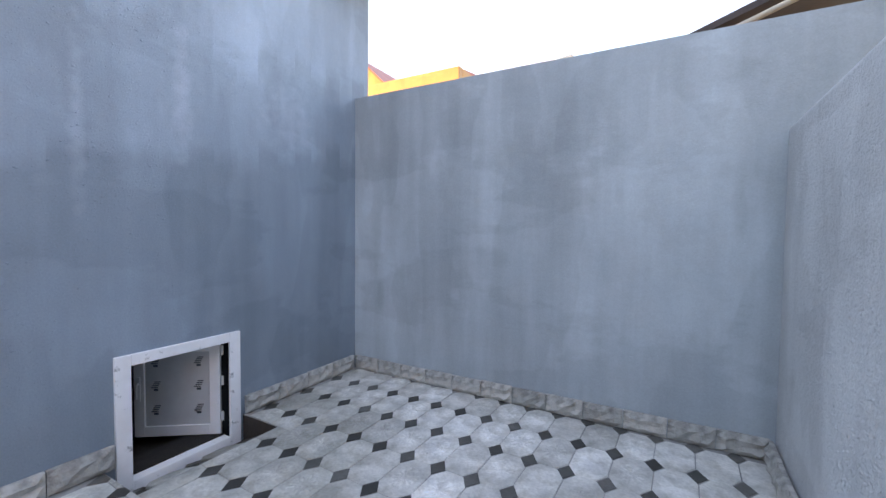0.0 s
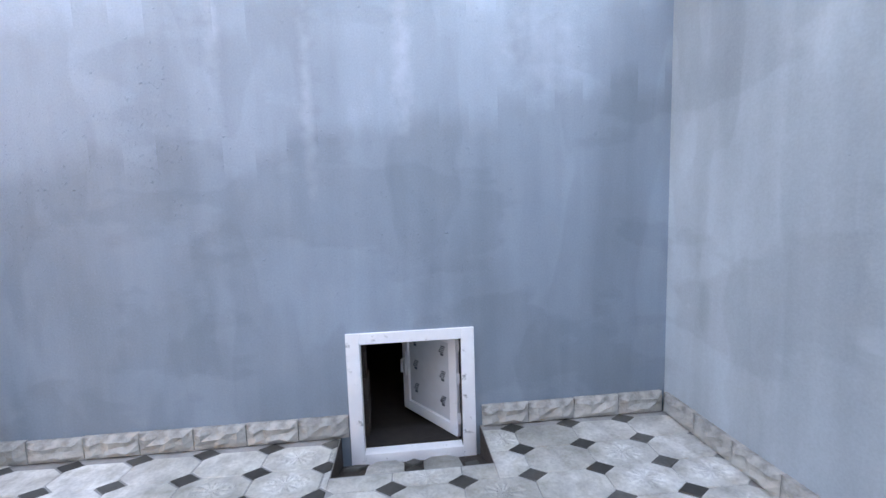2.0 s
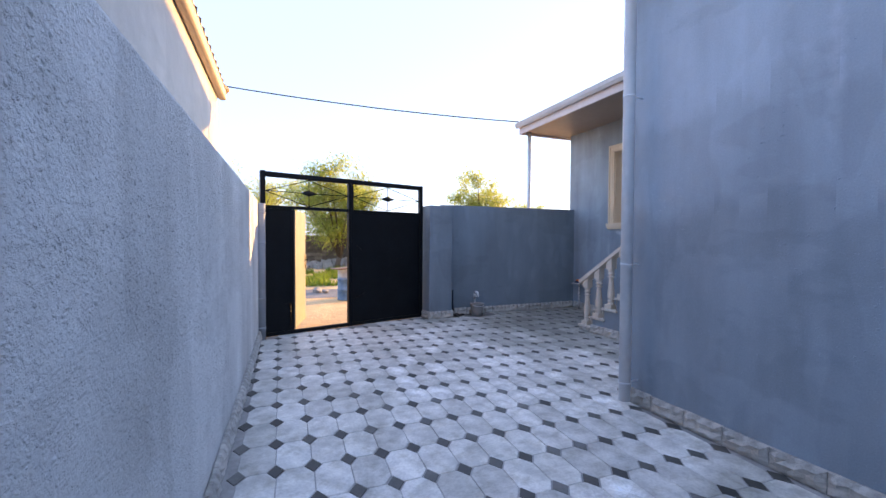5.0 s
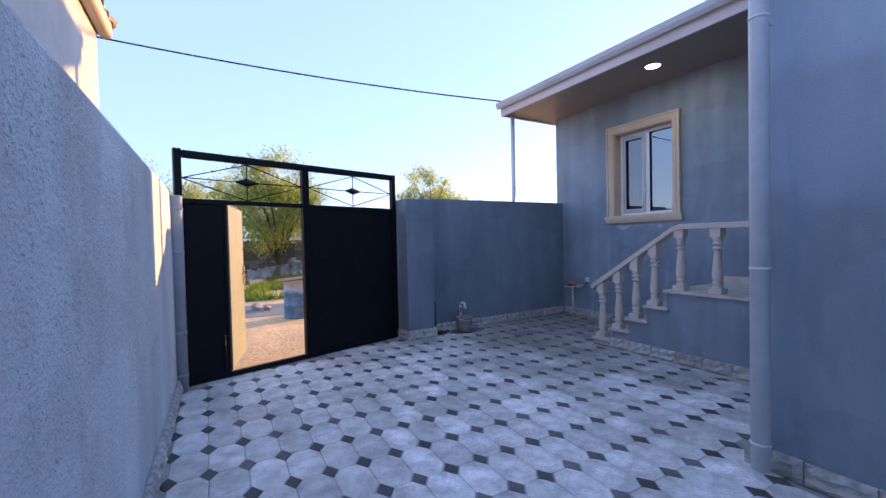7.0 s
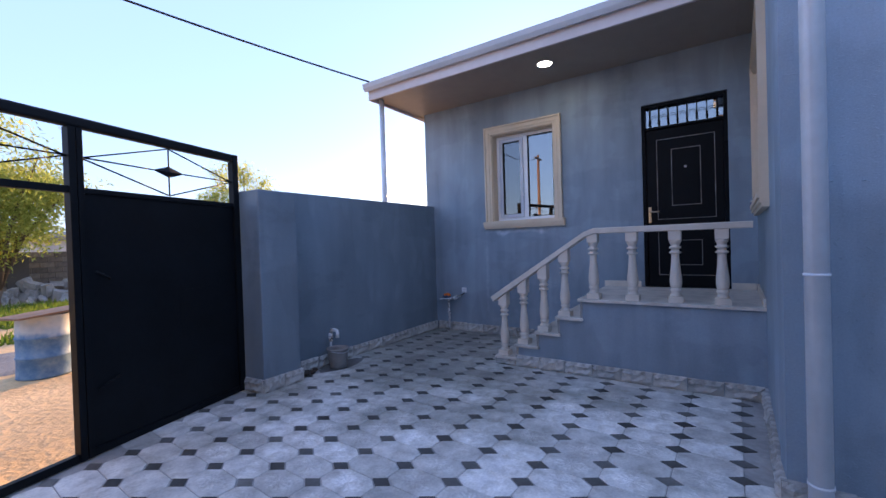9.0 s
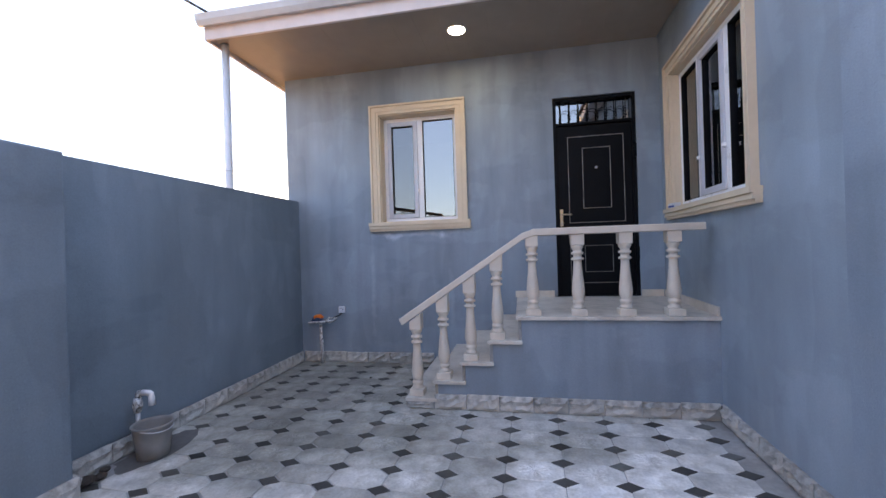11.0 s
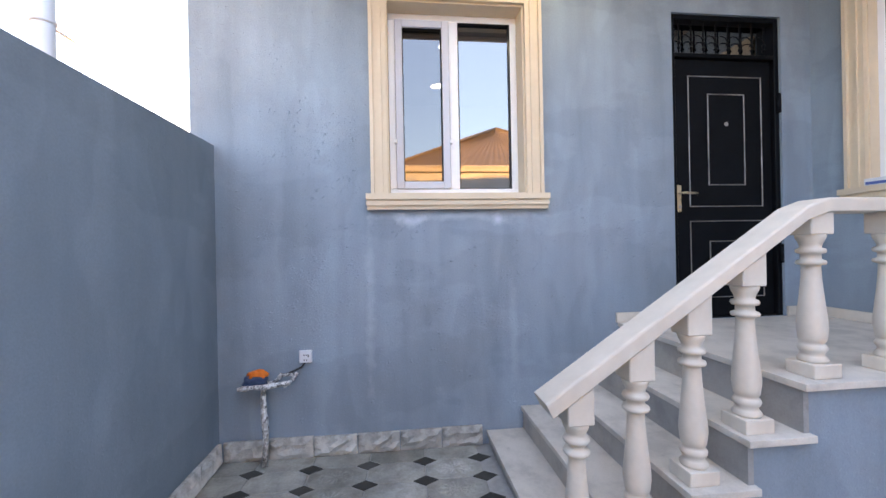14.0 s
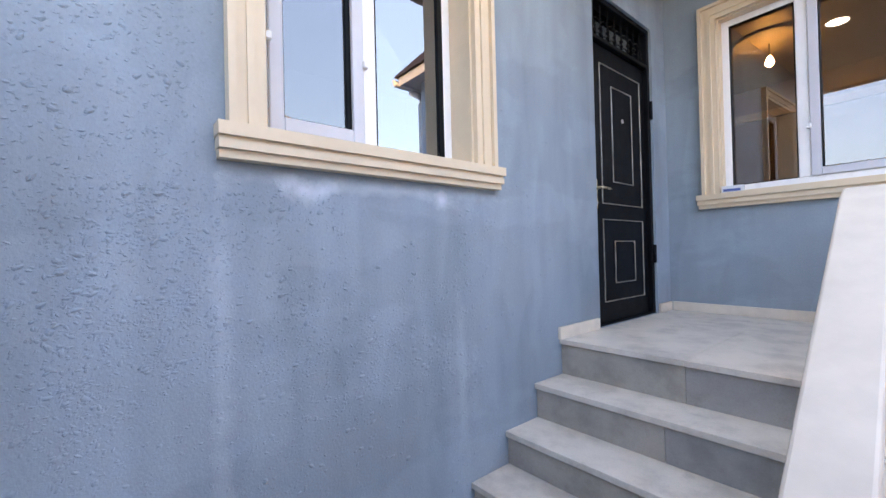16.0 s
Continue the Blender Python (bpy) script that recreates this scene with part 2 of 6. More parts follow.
M["dirt"] = simple("sandy_dirt", (0.76, 0.48, 0.23), 0.95, 0, 8, 0.28, 0.9, 0.03)
# grey of the shade band painted on the dirt, also used on a roof
M["track"] = simple("shade_and_roof_grey", (0.23, 0.215, 0.20), 0.95, 0, 9, 0.25, 0.9, 0.03)
M["white_pvc"] = simple("white_pvc", (0.82, 0.82, 0.83), 0.3, 0, 20, 0.04, 0.03, 0.001)
M["grey_pvc"] = simple("grey_gasket", (0.44, 0.46, 0.50), 0.4, 0, 20, 0.05, 0.03, 0.001)
M["cream"] = simple("cream_moulding", (0.70, 0.565, 0.41), 0.55, 0, 24, 0.06, 0.12, 0.002)
M["marble"] = simple("cream_limestone", (0.67, 0.595, 0.505), 0.55, 0, 14, 0.16, 0.12, 0.002)
M["rail"] = simple("white_limestone", (0.64, 0.56, 0.47), 0.62, 0, 12, 0.13, 0.35, 0.004)
M["tread"] = slab_stone("pale_marble_tread", (0.58, 0.53, 0.465), (0.67, 0.615, 0.54), 0.45)
M["riser"] = slab_stone("grey_marble_riser", (0.30, 0.298, 0.295), (0.42, 0.375, 0.32), 0.38)
M["damp"] = simple("damp_cement", (0.15, 0.145, 0.14), 0.55, 0, 20, 0.3, 0.3, 0.003)
M["black_metal"] = simple("black_painted_steel", (0.004, 0.005, 0.007), 0.5, 0.0, 30, 0.3, 0.15, 0.002, gloss=0.12)
M["gate_metal"] = simple("black_gate_steel", (0.004, 0.006, 0.008), 0.50, 0.0, 26, 0.35, 0.25, 0.003, gloss=0.2)
M["leaf_paint"] = simple("beige_leaf_paint", (0.20, 0.195, 0.150), 0.5, 0.0, 20, 0.12, 0.15, 0.002)
M["silver"] = simple("scratched_line", (0.50, 0.50, 0.50), 0.35, 0.7, 60, 0.3, 0.1, 0.001)
M["brass"] = simple("brushed_brass", (0.62, 0.50, 0.34), 0.28, 0.9, 40, 0.1, 0.1, 0.001)
M["zinc"] = simple("pale_grey_gutter", (0.55, 0.57, 0.60), 0.42, 0.0, 18, 0.08, 0.08, 0.001)
M["pipe"] = simple("pale_grey_downpipe", (0.68, 0.70, 0.73), 0.4, 0.0, 12, 0.12, 0.05, 0.001)
M["pipe_grey"] = simple("dull_grey_post_paint", (0.36, 0.39, 0.42), 0.55, 0.0, 16, 0.15, 0.2, 0.002)
M["fascia"] = simple("pinkish_white_fascia", (0.66, 0.58, 0.56), 0.45, 0.0, 10, 0.08, 0.05, 0.001)
M["roof_sheet"] = simple("orange_tan_sheet", (0.23, 0.16, 0.10), 0.5, 0.1, 10, 0.12, 0.05, 0.002)
M["red_sheet"] = simple("red_roof_sheet", (0.50, 0.16, 0.11), 0.45, 0.1, 10, 0.14, 0.05, 0.002)
M["brown_sheet"] = simple("dark_brown_sheet", (0.045, 0.026, 0.022), 0.5, 0.0, 10, 0.2, 0.1, 0.002)
M["orange_render"] = plaster("orange_house_render", (0.62, 0.36, 0.15), lumps=0.1, grain=0.2, streak=0.05)
M["wire"] = simple("black_cable", (0.02, 0.02, 0.02), 0.6)
M["bark"] = simple("rough_bark", (0.14, 0.10, 0.07), 0.9, 0, 20, 0.3, 0.8, 0.02)
M["rubble"] = simple("pale_rubble", (0.34, 0.31, 0.28), 0.9, 0, 10, 0.2, 0.7, 0.02)
M["bucket"] = simple("grey_bucket", (0.27, 0.26, 0.25), 0.6, 0, 16, 0.2, 0.2, 0.003)
M["plank"] = simple("rusty_board", (0.26, 0.15, 0.09), 0.8, 0, 20, 0.25, 0.5, 0.006)
M["socket_white"] = simple("socket_white", (0.72, 0.74, 0.78), 0.35, 0, 20, 0.04, 0.02, 0.001)
M["orange_cloth"] = simple("orange_cloth", (0.78, 0.17, 0.02), 0.85, 0, 60, 0.15, 0.5, 0.004)
M["navy_cloth"] = simple("navy_cloth", (0.035, 0.06, 0.12), 0.9, 0, 60, 0.2, 0.5, 0.004)
M["wrapped_pipe"] = simple("worn_white_wrap", (0.50, 0.49, 0.47), 0.38, 0.6, 30, 0.6, 0.8, 0.004)
n, l = M["wrapped_pipe"].node_tree.nodes, M["wrapped_pipe"].node_tree.links
b = n["Principled BSDF"]
foil = b.inputs["Base Color"].links[0].from_socket
b.inputs["Metallic"].default_value = 0.25
splash = ramp(n, l, noise_at(n, l, 46, 6, (1, 1, 0.7), 0.62), [(0.46, (0.0,)), (0.53, (1.0,))])
grimy = ramp(n, l, noise_at(n, l, 34, 6), [(0.55, (0.0,)), (0.62, (0.85,))])
l.new(mix(n, l, mix(n, l, foil, (0.72, 0.72, 0.72), splash), (0.05, 0.05, 0.05), grimy), b.inputs["Base Color"])
M["carton"] = simple("printed_carton", (0.62, 0.64, 0.68), 0.6, 0, 20, 0.06)
M["carton_blue"] = simple("carton_blue_print", (0.05, 0.10, 0.30), 0.6)


def split_xy(n, l, vector):
    sep = n.new("ShaderNodeSeparateXYZ")
    l.new(vector, sep.inputs[0])
    return sep.outputs[1], sep.outputs[0]


def tile_material(name, dark):
    m, n, l, b = shader(name, 0.5)
    info = n.new("ShaderNodeObjectInfo")
    geo = n.new("ShaderNodeNewGeometry")
    add = n.new("ShaderNodeMath")
    add.operation = "ADD"
    l.new(info.outputs["Random"], add.inputs[0])
    l.new(geo.outputs["Random Per Island"], add.inputs[1])
    fr = n.new("ShaderNodeMath")
    fr.operation = "FRACT"
    l.new(add.outputs[0], fr.inputs[0])
    if dark:
        base = ramp(n, l, fr.outputs[0], [(0.0, (0.050, 0.048, 0.045)), (0.6, (0.095, 0.092, 0.085)), (1.0, (0.17, 0.165, 0.155))])
    else:
        base = ramp(n, l, fr.outputs[0], [(0.0, (0.55, 0.535, 0.50)), (0.5, (0.70, 0.682, 0.64)), (1.0, (0.79, 0.77, 0.725))])
    co = n.new("ShaderNodeNewGeometry")
    tx = n.new("ShaderNodeTexNoise")
    tx.inputs["Scale"].default_value, tx.inputs["Detail"].default_value = 7.0, 7.0
    l.new(co.outputs["Position"], tx.inputs[0])
    bloom = ramp(n, l, tx.outputs["Fac"], [(0.35, (0.78,)), (0.5, (0.97,)), (0.66, (1.15,))])
    # chalky bloom in the middle of a tile, ragged at its edge
    oc = n.new("ShaderNodeTexCoord")
    ln = n.new("ShaderNodeVectorMath")
    ln.operation = "LENGTH"
    ms = n.new("ShaderNodeMapping")
    ms.inputs["Scale"].default_value = (4.6, 2.9, 0.0)
    l.new(oc.outputs["Object"], ms.inputs[0])
    l.new(ms.outputs[0], ln.inputs[0])
    rag = n.new("ShaderNodeTexNoise")
    rag.inputs["Scale"].default_value, rag.inputs["Detail"].default_value = 26.0, 6.0
    l.new(co.outputs["Position"], rag.inputs[0])
    sub = n.new("ShaderNodeMath")
    sub.operation = "MULTIPLY_ADD"
    sub.inputs[1].default_value = 0.85
    l.new(rag.outputs["Fac"], sub.inputs[0])
    l.new(ln.outputs["Value"], sub.inputs[2])
    chalk = ramp(n, l, sub.outputs[0], [(0.70, (1.0,)), (0.84, (0.0,))])
    few = ramp(n, l, fr.outputs[0], [(0.35, (0.0,)), (0.62, (1.0,))])
    swirl = noise_at(n, l, 13.0, 5)
    few = mix(n, l, few, ramp(n, l, swirl, [(0.36, (0.25,)), (0.58, (1.0,))]), 1.0, "MULTIPLY")
    if not dark:
        base = mix(n, l, base, (0.85, 0.835, 0.805), mix(n, l, chalk, few, 1.0, "MULTIPLY"))
    fine = n.new("ShaderNodeTexNoise")
    fine.inputs["Scale"].default_value, fine.inputs["Detail"].default_value = 55.0, 6.0
    l.new(co.outputs["Position"], fine.inputs[0])
    specks = ramp(n, l, fine.outputs["Fac"], [(0.35, (0.90,)), (0.6, (1.05,))])
    mott = noise_at(n, l, 8.0, 8, (1, 1, 1), 0.62)
    specks = mix(n, l, specks, ramp(n, l, mott, [(0.36, (0.80, 0.785, 0.75)), (0.50, (1.0, 1.0, 1.0))]), 1.0, "MULTIPLY")
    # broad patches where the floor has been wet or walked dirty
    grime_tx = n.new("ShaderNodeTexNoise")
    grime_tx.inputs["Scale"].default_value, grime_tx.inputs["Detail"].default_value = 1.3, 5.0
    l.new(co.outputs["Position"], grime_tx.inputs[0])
    grime_and_dim = ramp(n, l, grime_tx.outputs["Fac"], [(0.36, (0.78, 0.78, 0.76)), (0.54, (1.0, 1.0, 1.0))])
    # dirty areas, also painted darker to dim the stand corner and hatch wall floor
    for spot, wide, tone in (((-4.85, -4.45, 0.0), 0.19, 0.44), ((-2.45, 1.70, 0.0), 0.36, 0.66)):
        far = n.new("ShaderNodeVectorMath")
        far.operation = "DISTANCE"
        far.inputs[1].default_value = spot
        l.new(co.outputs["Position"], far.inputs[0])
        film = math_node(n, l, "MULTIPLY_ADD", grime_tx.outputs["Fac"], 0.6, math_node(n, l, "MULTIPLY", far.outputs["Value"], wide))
        grime_and_dim = mix(n, l, grime_and_dim, ramp(n, l, film, [(0.38, (tone, tone, tone * 0.96)), (0.62, (tone + 0.1, tone + 0.1, tone + 0.07)), (0.92, (1.0, 1.0, 1.0))]), 1.0, "MULTIPLY")
    l.new(mix(n, l, mix(n, l, mix(n, l, base, bloom, 1.0, "MULTIPLY"), specks, 1.0, "MULTIPLY"), grime_and_dim, 1.0, "MULTIPLY"), b.inputs["Base Color"])
    under = bump(n, l, b, fine.outputs["Fac"], 0.25, 0.004)
    if not dark:                             # worn pressed rosette: petals round the middle
        ang = math_node(n, l, "ARCTAN2", *[sp for sp in split_xy(n, l, oc.outputs["Object"])])
        petal = math_node(n, l, "ABSOLUTE", math_node(n, l, "SINE", math_node(n, l, "MULTIPLY", ang, 6.0)))
        ring = ramp(n, l, ln.outputs["Value"], [(0.02, (0.0,)), (0.06, (1.0,)), (0.30, (1.0,)), (0.36, (0.0,))])
        worn = ramp(n, l, math_node(n, l, "FRACT", math_node(n, l, "MULTIPLY", info.outputs["Random"], 7.31)), [(0.45, (0.0,)), (0.70, (1.0,))])
        worn = mix(n, l, worn, ramp(n, l, rag.outputs["Fac"], [(0.40, (0.0,)), (0.56, (1.0,))]), 1.0, "MULTIPLY")
        star = mix(n, l, mix(n, l, petal, ring, 1.0, "MULTIPLY"), worn, 1.0, "MULTIPLY")
        bump(n, l, b, star, 0.8, 0.006, under)
        l.new(mix(n, l, b.inputs["Base Color"].links[0].from_socket, (1.22, 1.22, 1.22), star, "MULTIPLY"), b.inputs["Base Color"])
    rr = n.new("ShaderNodeMapRange")
    rr.inputs["To Min"].default_value, rr.inputs["To Max"].default_value = 0.38, 0.75
    l.new(tx.outputs["Fac"], rr.inputs[0])
    l.new(rr.outputs[0], b.inputs["Roughness"])
    return m


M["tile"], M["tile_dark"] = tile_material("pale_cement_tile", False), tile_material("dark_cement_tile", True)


def stone_material():
    m, n, l, b = shader("rock_faced_stone", 0.85)
    info = n.new("ShaderNodeObjectInfo")
    base = ramp(n, l, info.outputs["Random"], [(0.0, (0.40, 0.388, 0.36)), (1.0, (0.57, 0.545, 0.50))])
    c = mix(n, l, base, ramp(n, l, noise_at(n, l, 12, 6), [(0.3, (0.5,)), (0.5, (0.95,)), (0.8, (1.15,))]), 1.0, "MULTIPLY")
    l.new(c, b.inputs["Base Color"])
    bump(n, l, b, noise_at(n, l, 32, 7), 0.9, 0.014)
    return m


M["stone"] = stone_material()


def glass_material(name, tint, gloss):
    m = bpy.data.materials.new(name)
    m.use_nodes = True
    n, l = m.node_tree.nodes, m.node_tree.links
    n.remove(n["Principled BSDF"])
    tr, gl, mx = n.new("ShaderNodeBsdfTransparent"), n.new("ShaderNodeBsdfGlossy"), n.new("ShaderNodeMixShader")
    tr.inputs[0].default_value = (*tint, 1)
    gl.inputs["Roughness"].default_value = 0.0
    gl.inputs["Color"].default_value = (0.95, 0.97, 1, 1)
    fr = n.new("ShaderNodeFresnel")
    fr.inputs[0].default_value = 1.5
    mr = n.new("ShaderNodeMapRange")
    mr.inputs["To Min"].default_value = gloss
    l.new(fr.outputs[0], mr.inputs[0])
    l.new(mr.outputs[0], mx.inputs[0])
    l.new(tr.outputs[0], mx.inputs[1])
    l.new(gl.outputs[0], mx.inputs[2])
    l.new(mx.outputs[0], n["Material Output"].inputs[0])
    return m


M["glass"] = glass_material("coated_window_glass", (0.30, 0.30, 0.32), 0.24)
M["glass_net"] = glass_material("netted_window_glass", (0.28, 0.28, 0.30), 0.13)
M["glass_clear"] = glass_material("window_glass", (0.64, 0.62, 0.61), 0.12)


def glow(name, color, strength):
    m = bpy.data.materials.new(name)
    m.use_nodes = True
    n, l = m.node_tree.nodes, m.node_tree.links
    n.remove(n["Principled BSDF"])
    e = n.new("ShaderNodeEmission")
    e.inputs[0].default_value, e.inputs[1].default_value = (*color, 1), strength
    l.new(e.outputs[0], n["Material Output"].inputs[0])
    return m


M["lamp"] = glow("downlight_glow", (1.0, 0.97, 0.9), 7.0)
M["room_lamp"] = glow("room_downlight_glow", (1.0, 0.95, 0.86), 5.0)
M["bulb"] = glow("warm_bulb", (1.0, 0.55, 0.20), 16.0)


def leaf_material(name, a, b2):
    m, n, l, b = shader(name, 0.6)
    geo = n.new("ShaderNodeNewGeometry")
    l.new(ramp(n, l, geo.outputs["Random Per Island"], [(0.0, a), (1.0, b2)]), b.inputs["Base Color"])
    tl = n.new("ShaderNodeBsdfTranslucent")
    l.new(ramp(n, l, geo.outputs["Random Per Island"], [(0.0, a), (1.0, b2)]), tl.inputs[0])
    mx = n.new("ShaderNodeMixShader")
    mx.inputs[0].default_value = 0.68
    l.new(b.outputs[0], mx.inputs[1])
    l.new(tl.outputs[0], mx.inputs[2])
    l.new(mx.outputs[0], n["Material Output"].inputs[0])
    return m


M["leaf"] = leaf_material("willow_leaf", (0.26, 0.31, 0.06), (0.50, 0.53, 0.14))
M["grass"] = leaf_material("grass_blade", (0.10, 0.17, 0.025), (0.20, 0.27, 0.04))


def barrel_material():
    m, n, l, b = shader("worn_blue_white_paint", 0.6)
    co = n.new("ShaderNodeTexCoord")
    sep = n.new("ShaderNodeSeparateXYZ")
    l.new(co.outputs["Object"], sep.inputs[0])
    blue = mix(n, l, (0.06, 0.15, 0.28), (0.17, 0.27, 0.37), ramp(n, l, noise_at(n, l, 9, 5), [(0.35, (0.0,)), (0.65, (1.0,))]))
    white = mix(n, l, (0.50, 0.50, 0.47), (0.36, 0.40, 0.42), ramp(n, l, noise_at(n, l, 7, 5), [(0.4, (0.0,)), (0.7, (1.0,))]))
    wob = n.new("ShaderNodeMath")
    wob.operation = "MULTIPLY_ADD"
    wob.inputs[1].default_value = 0.22
    l.new(noise_at(n, l, 6, 5), wob.inputs[0])
    l.new(sep.outputs[2], wob.inputs[2])
    l.new(mix(n, l, blue, white, ramp(n, l, wob.outputs[0], [(0.62, (0.0,)), (0.70, (1.0,))])), b.inputs["Base Color"])
    bump(n, l, b, noise_at(n, l, 30, 4), 0.3, 0.004)
    return m


M["barrel"] = barrel_material()

# ---- the large structure ----
HX, DX, BY, NY, SY = -2.60, -5.645, -0.69, 3.44, -5.215   # hatch wall, door wall, porch side wall, north wall, south wall
LAND = 0.84

# ground: one sheet with a hole under the house's crawl space
bm = bmesh.new()
R0 = 400.0
xs, ys = (-R0, -5.4, -2.10, R0), (-R0, 1.20, 2.24, R0)
grid = [[bm.verts.new((x, y, -0.05)) for x in xs] for y in ys]
for j in range(3):
    for i in range(3):
        if not (i == 1 and j == 1):
            bm.faces.new((grid[j][i], grid[j][i + 1], grid[j + 1][i + 1], grid[j + 1][i]))
thing("ground", bm, M["dirt"], "dry sandy dirt ground outside the gate", "ground", kind="structure")

# yard slab under the tiles, left open at the hatch ramp
bm = bmesh.new()
prism(bm, [(-6.2, -5.3), (-2.1, -5.3), (0.72, -4.54), (0.95, 1.28), (-6.2, 1.28)], -0.045, -0.006)
prism(bm, [(-2.20, 1.28), (0.95, 1.28), (0.95, 2.17), (-2.20, 2.17)], -0.045, -0.006)
prism(bm, [(-6.2, 2.17), (0.95, 2.17), (1.0, 3.7), (-6.2, 3.7)], -0.045, -0.006)
yard = thing("floor", bm, M["mortar"], "yard floor of pale octagonal cement tiles with dark inserts", "floor", kind="structure")

# ramp pit in front of the hatch
bm = bmesh.new()
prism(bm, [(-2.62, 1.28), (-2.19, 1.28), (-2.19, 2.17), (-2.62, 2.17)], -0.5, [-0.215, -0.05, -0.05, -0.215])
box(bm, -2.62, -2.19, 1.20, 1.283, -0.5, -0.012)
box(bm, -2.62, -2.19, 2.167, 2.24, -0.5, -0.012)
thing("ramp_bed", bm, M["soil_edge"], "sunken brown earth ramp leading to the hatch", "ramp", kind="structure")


def wall(name, bm, material, label):
    return thing(name, bm, material, label, "wall", kind="structure")


# hatch wall with its low opening
T = 0.25
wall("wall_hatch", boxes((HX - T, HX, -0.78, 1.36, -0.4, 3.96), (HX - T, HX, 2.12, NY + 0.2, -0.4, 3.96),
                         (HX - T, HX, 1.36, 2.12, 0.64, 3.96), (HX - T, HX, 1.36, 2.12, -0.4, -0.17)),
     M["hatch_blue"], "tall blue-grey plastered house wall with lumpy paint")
# porch side wall with the wide window
PORCH = pose(DX, -0.668, 0, 0, 0, -2.07)     # this wall runs slightly askew; local x from the door wall's corner
thing("wall_porch_side", boxes((-0.2, 0.405, 0, T, -0.2, 3.96), (1.925, 2.80, 0, T, -0.2, 3.96), (0.405, 1.925, 0, T, -0.2, 1.80), (0.405, 1.925, 0, T, 3.20, 3.96)),
      M["porch_blue_lit"], "blue-grey plastered porch wall with a wide window", "wall", kind="structure", at=PORCH)
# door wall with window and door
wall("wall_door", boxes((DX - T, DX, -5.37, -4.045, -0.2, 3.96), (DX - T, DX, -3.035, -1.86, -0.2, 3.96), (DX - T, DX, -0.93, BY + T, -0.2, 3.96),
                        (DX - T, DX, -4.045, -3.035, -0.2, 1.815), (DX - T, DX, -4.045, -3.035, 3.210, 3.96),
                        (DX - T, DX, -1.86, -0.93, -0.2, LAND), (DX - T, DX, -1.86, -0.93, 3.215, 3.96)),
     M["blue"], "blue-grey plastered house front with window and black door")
wall("wall_south", prism(bmesh.new(), [(DX - 0.3, SY - 0.2), (-2.5, SY - 0.24), (-2.5, SY - 0.04), (DX - 0.3, SY)], -0.2, 2.155),
     M["blue_smooth"], "blue-grey plastered yard wall beside the gate")
wall("gate_pillar", bevel(prism(bmesh.new(), [(-2.12, -5.31), (-2.15, -4.985), (-2.60, -4.985), (-2.70, -5.40)], -0.2, 2.115), 0.015),
     M["blue_smooth"], "square blue-grey plastered gate pillar")
wall("wall_north", prism(bmesh.new(), [(HX - 0.05, NY), (2.4, NY), (2.4, NY + 0.2), (HX - 0.05, NY + 0.2)], -0.2, [2.775, 2.745, 2.745, 2.775]),
     M["grey"], "grey plastered boundary wall with faint run marks")
bm = bmesh.new()
prism(bm, [(0.855, NY), (0.71, -4.42), (0.91, -4.42), (1.055, NY)], -0.2, [2.075, 2.035, 2.035, 2.075])
bevel(bm, 0.02)
wall("wall_east", bm, M["stucco"], "rough grey stuccoed boundary wall")
post = thing("gate_post", None, None, "grey painted steel pipe post at the gate's hinge side", "post", at=(0.675, -4.425, 0))
part("pipe", lathe(bmesh.new(), [(0.062, -0.05), (0.062, 1.985), (0.058, 1.995), (0.02, 2.0)], 24), M["pipe_grey"], post)
for z in (0.17, 0.60, 1.42, 1.86):
    part("band", lathe(bmesh.new(), [(0.063, z - 0.014), (0.067, z - 0.010), (0.067, z + 0.010), (0.063, z + 0.014)], 24), M["pipe_grey"], post)

# rooms behind the openings
wall("room_shell_west", boxes((-9.6, -9.4, -5.37, BY, 0.5, 3.95), (-9.4, DX - T, -5.37, -5.17, -0.2, 3.95), (-9.4, DX - T, BY - 0.15, BY, 0.7, 3.95)),
     M["inside"], "dark brown painted room walls")
wall("room_shell_north", boxes((-9.6, HX - T, NY - 0.15, NY + 0.2, -0.3, 3.95), (-9.6, -9.4, BY, NY, 0.5, 3.95)), M["inside"], "dark brown painted room walls")
wall("partition", boxes((-9.4, DX - T - 0.002, BY + 0.002, BY + 0.15, 0.7, 3.95)), M["inside"], "dark brown partition wall")
thing("room_floor", boxes((-9.4, DX - T, -5.2, BY - 0.15, 0.66, 0.80), (-9.4, HX - T, BY + T, NY - 0.15, 0.66, 0.80)), M["inside"], "dark brown room floor", "floor", kind="structure")
thing("ceiling", boxes((-9.6, DX - 0.05, -5.36, NY, 3.80, 3.95), (DX - 0.05, HX - 0.05, BY + 0.05, NY, 3.80, 3.95)), M["inside_white"], "pale room ceiling", "ceiling", kind="structure")
# floor and walls take a near-black colour for the darkness inside the hatch
thing("crawl_space_floor", boxes((-5.4, -2.62, 0.4, 3.3, -0.35, -0.2)), M["black_void"], "earth floor under the house, painted near black", "floor", kind="structure")
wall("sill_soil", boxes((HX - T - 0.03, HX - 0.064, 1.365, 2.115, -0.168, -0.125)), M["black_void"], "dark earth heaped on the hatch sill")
wall("crawl_space_walls", boxes((-5.4, -5.2, 0.4, 3.3, -0.2, 0.66), (-5.2, HX - T, 0.3, 0.4, -0.2, 0.66), (-5.2, HX - T, 3.2, 3.3, -0.2, 0.66)), M["black_void"], "crawl space walls painted near black")


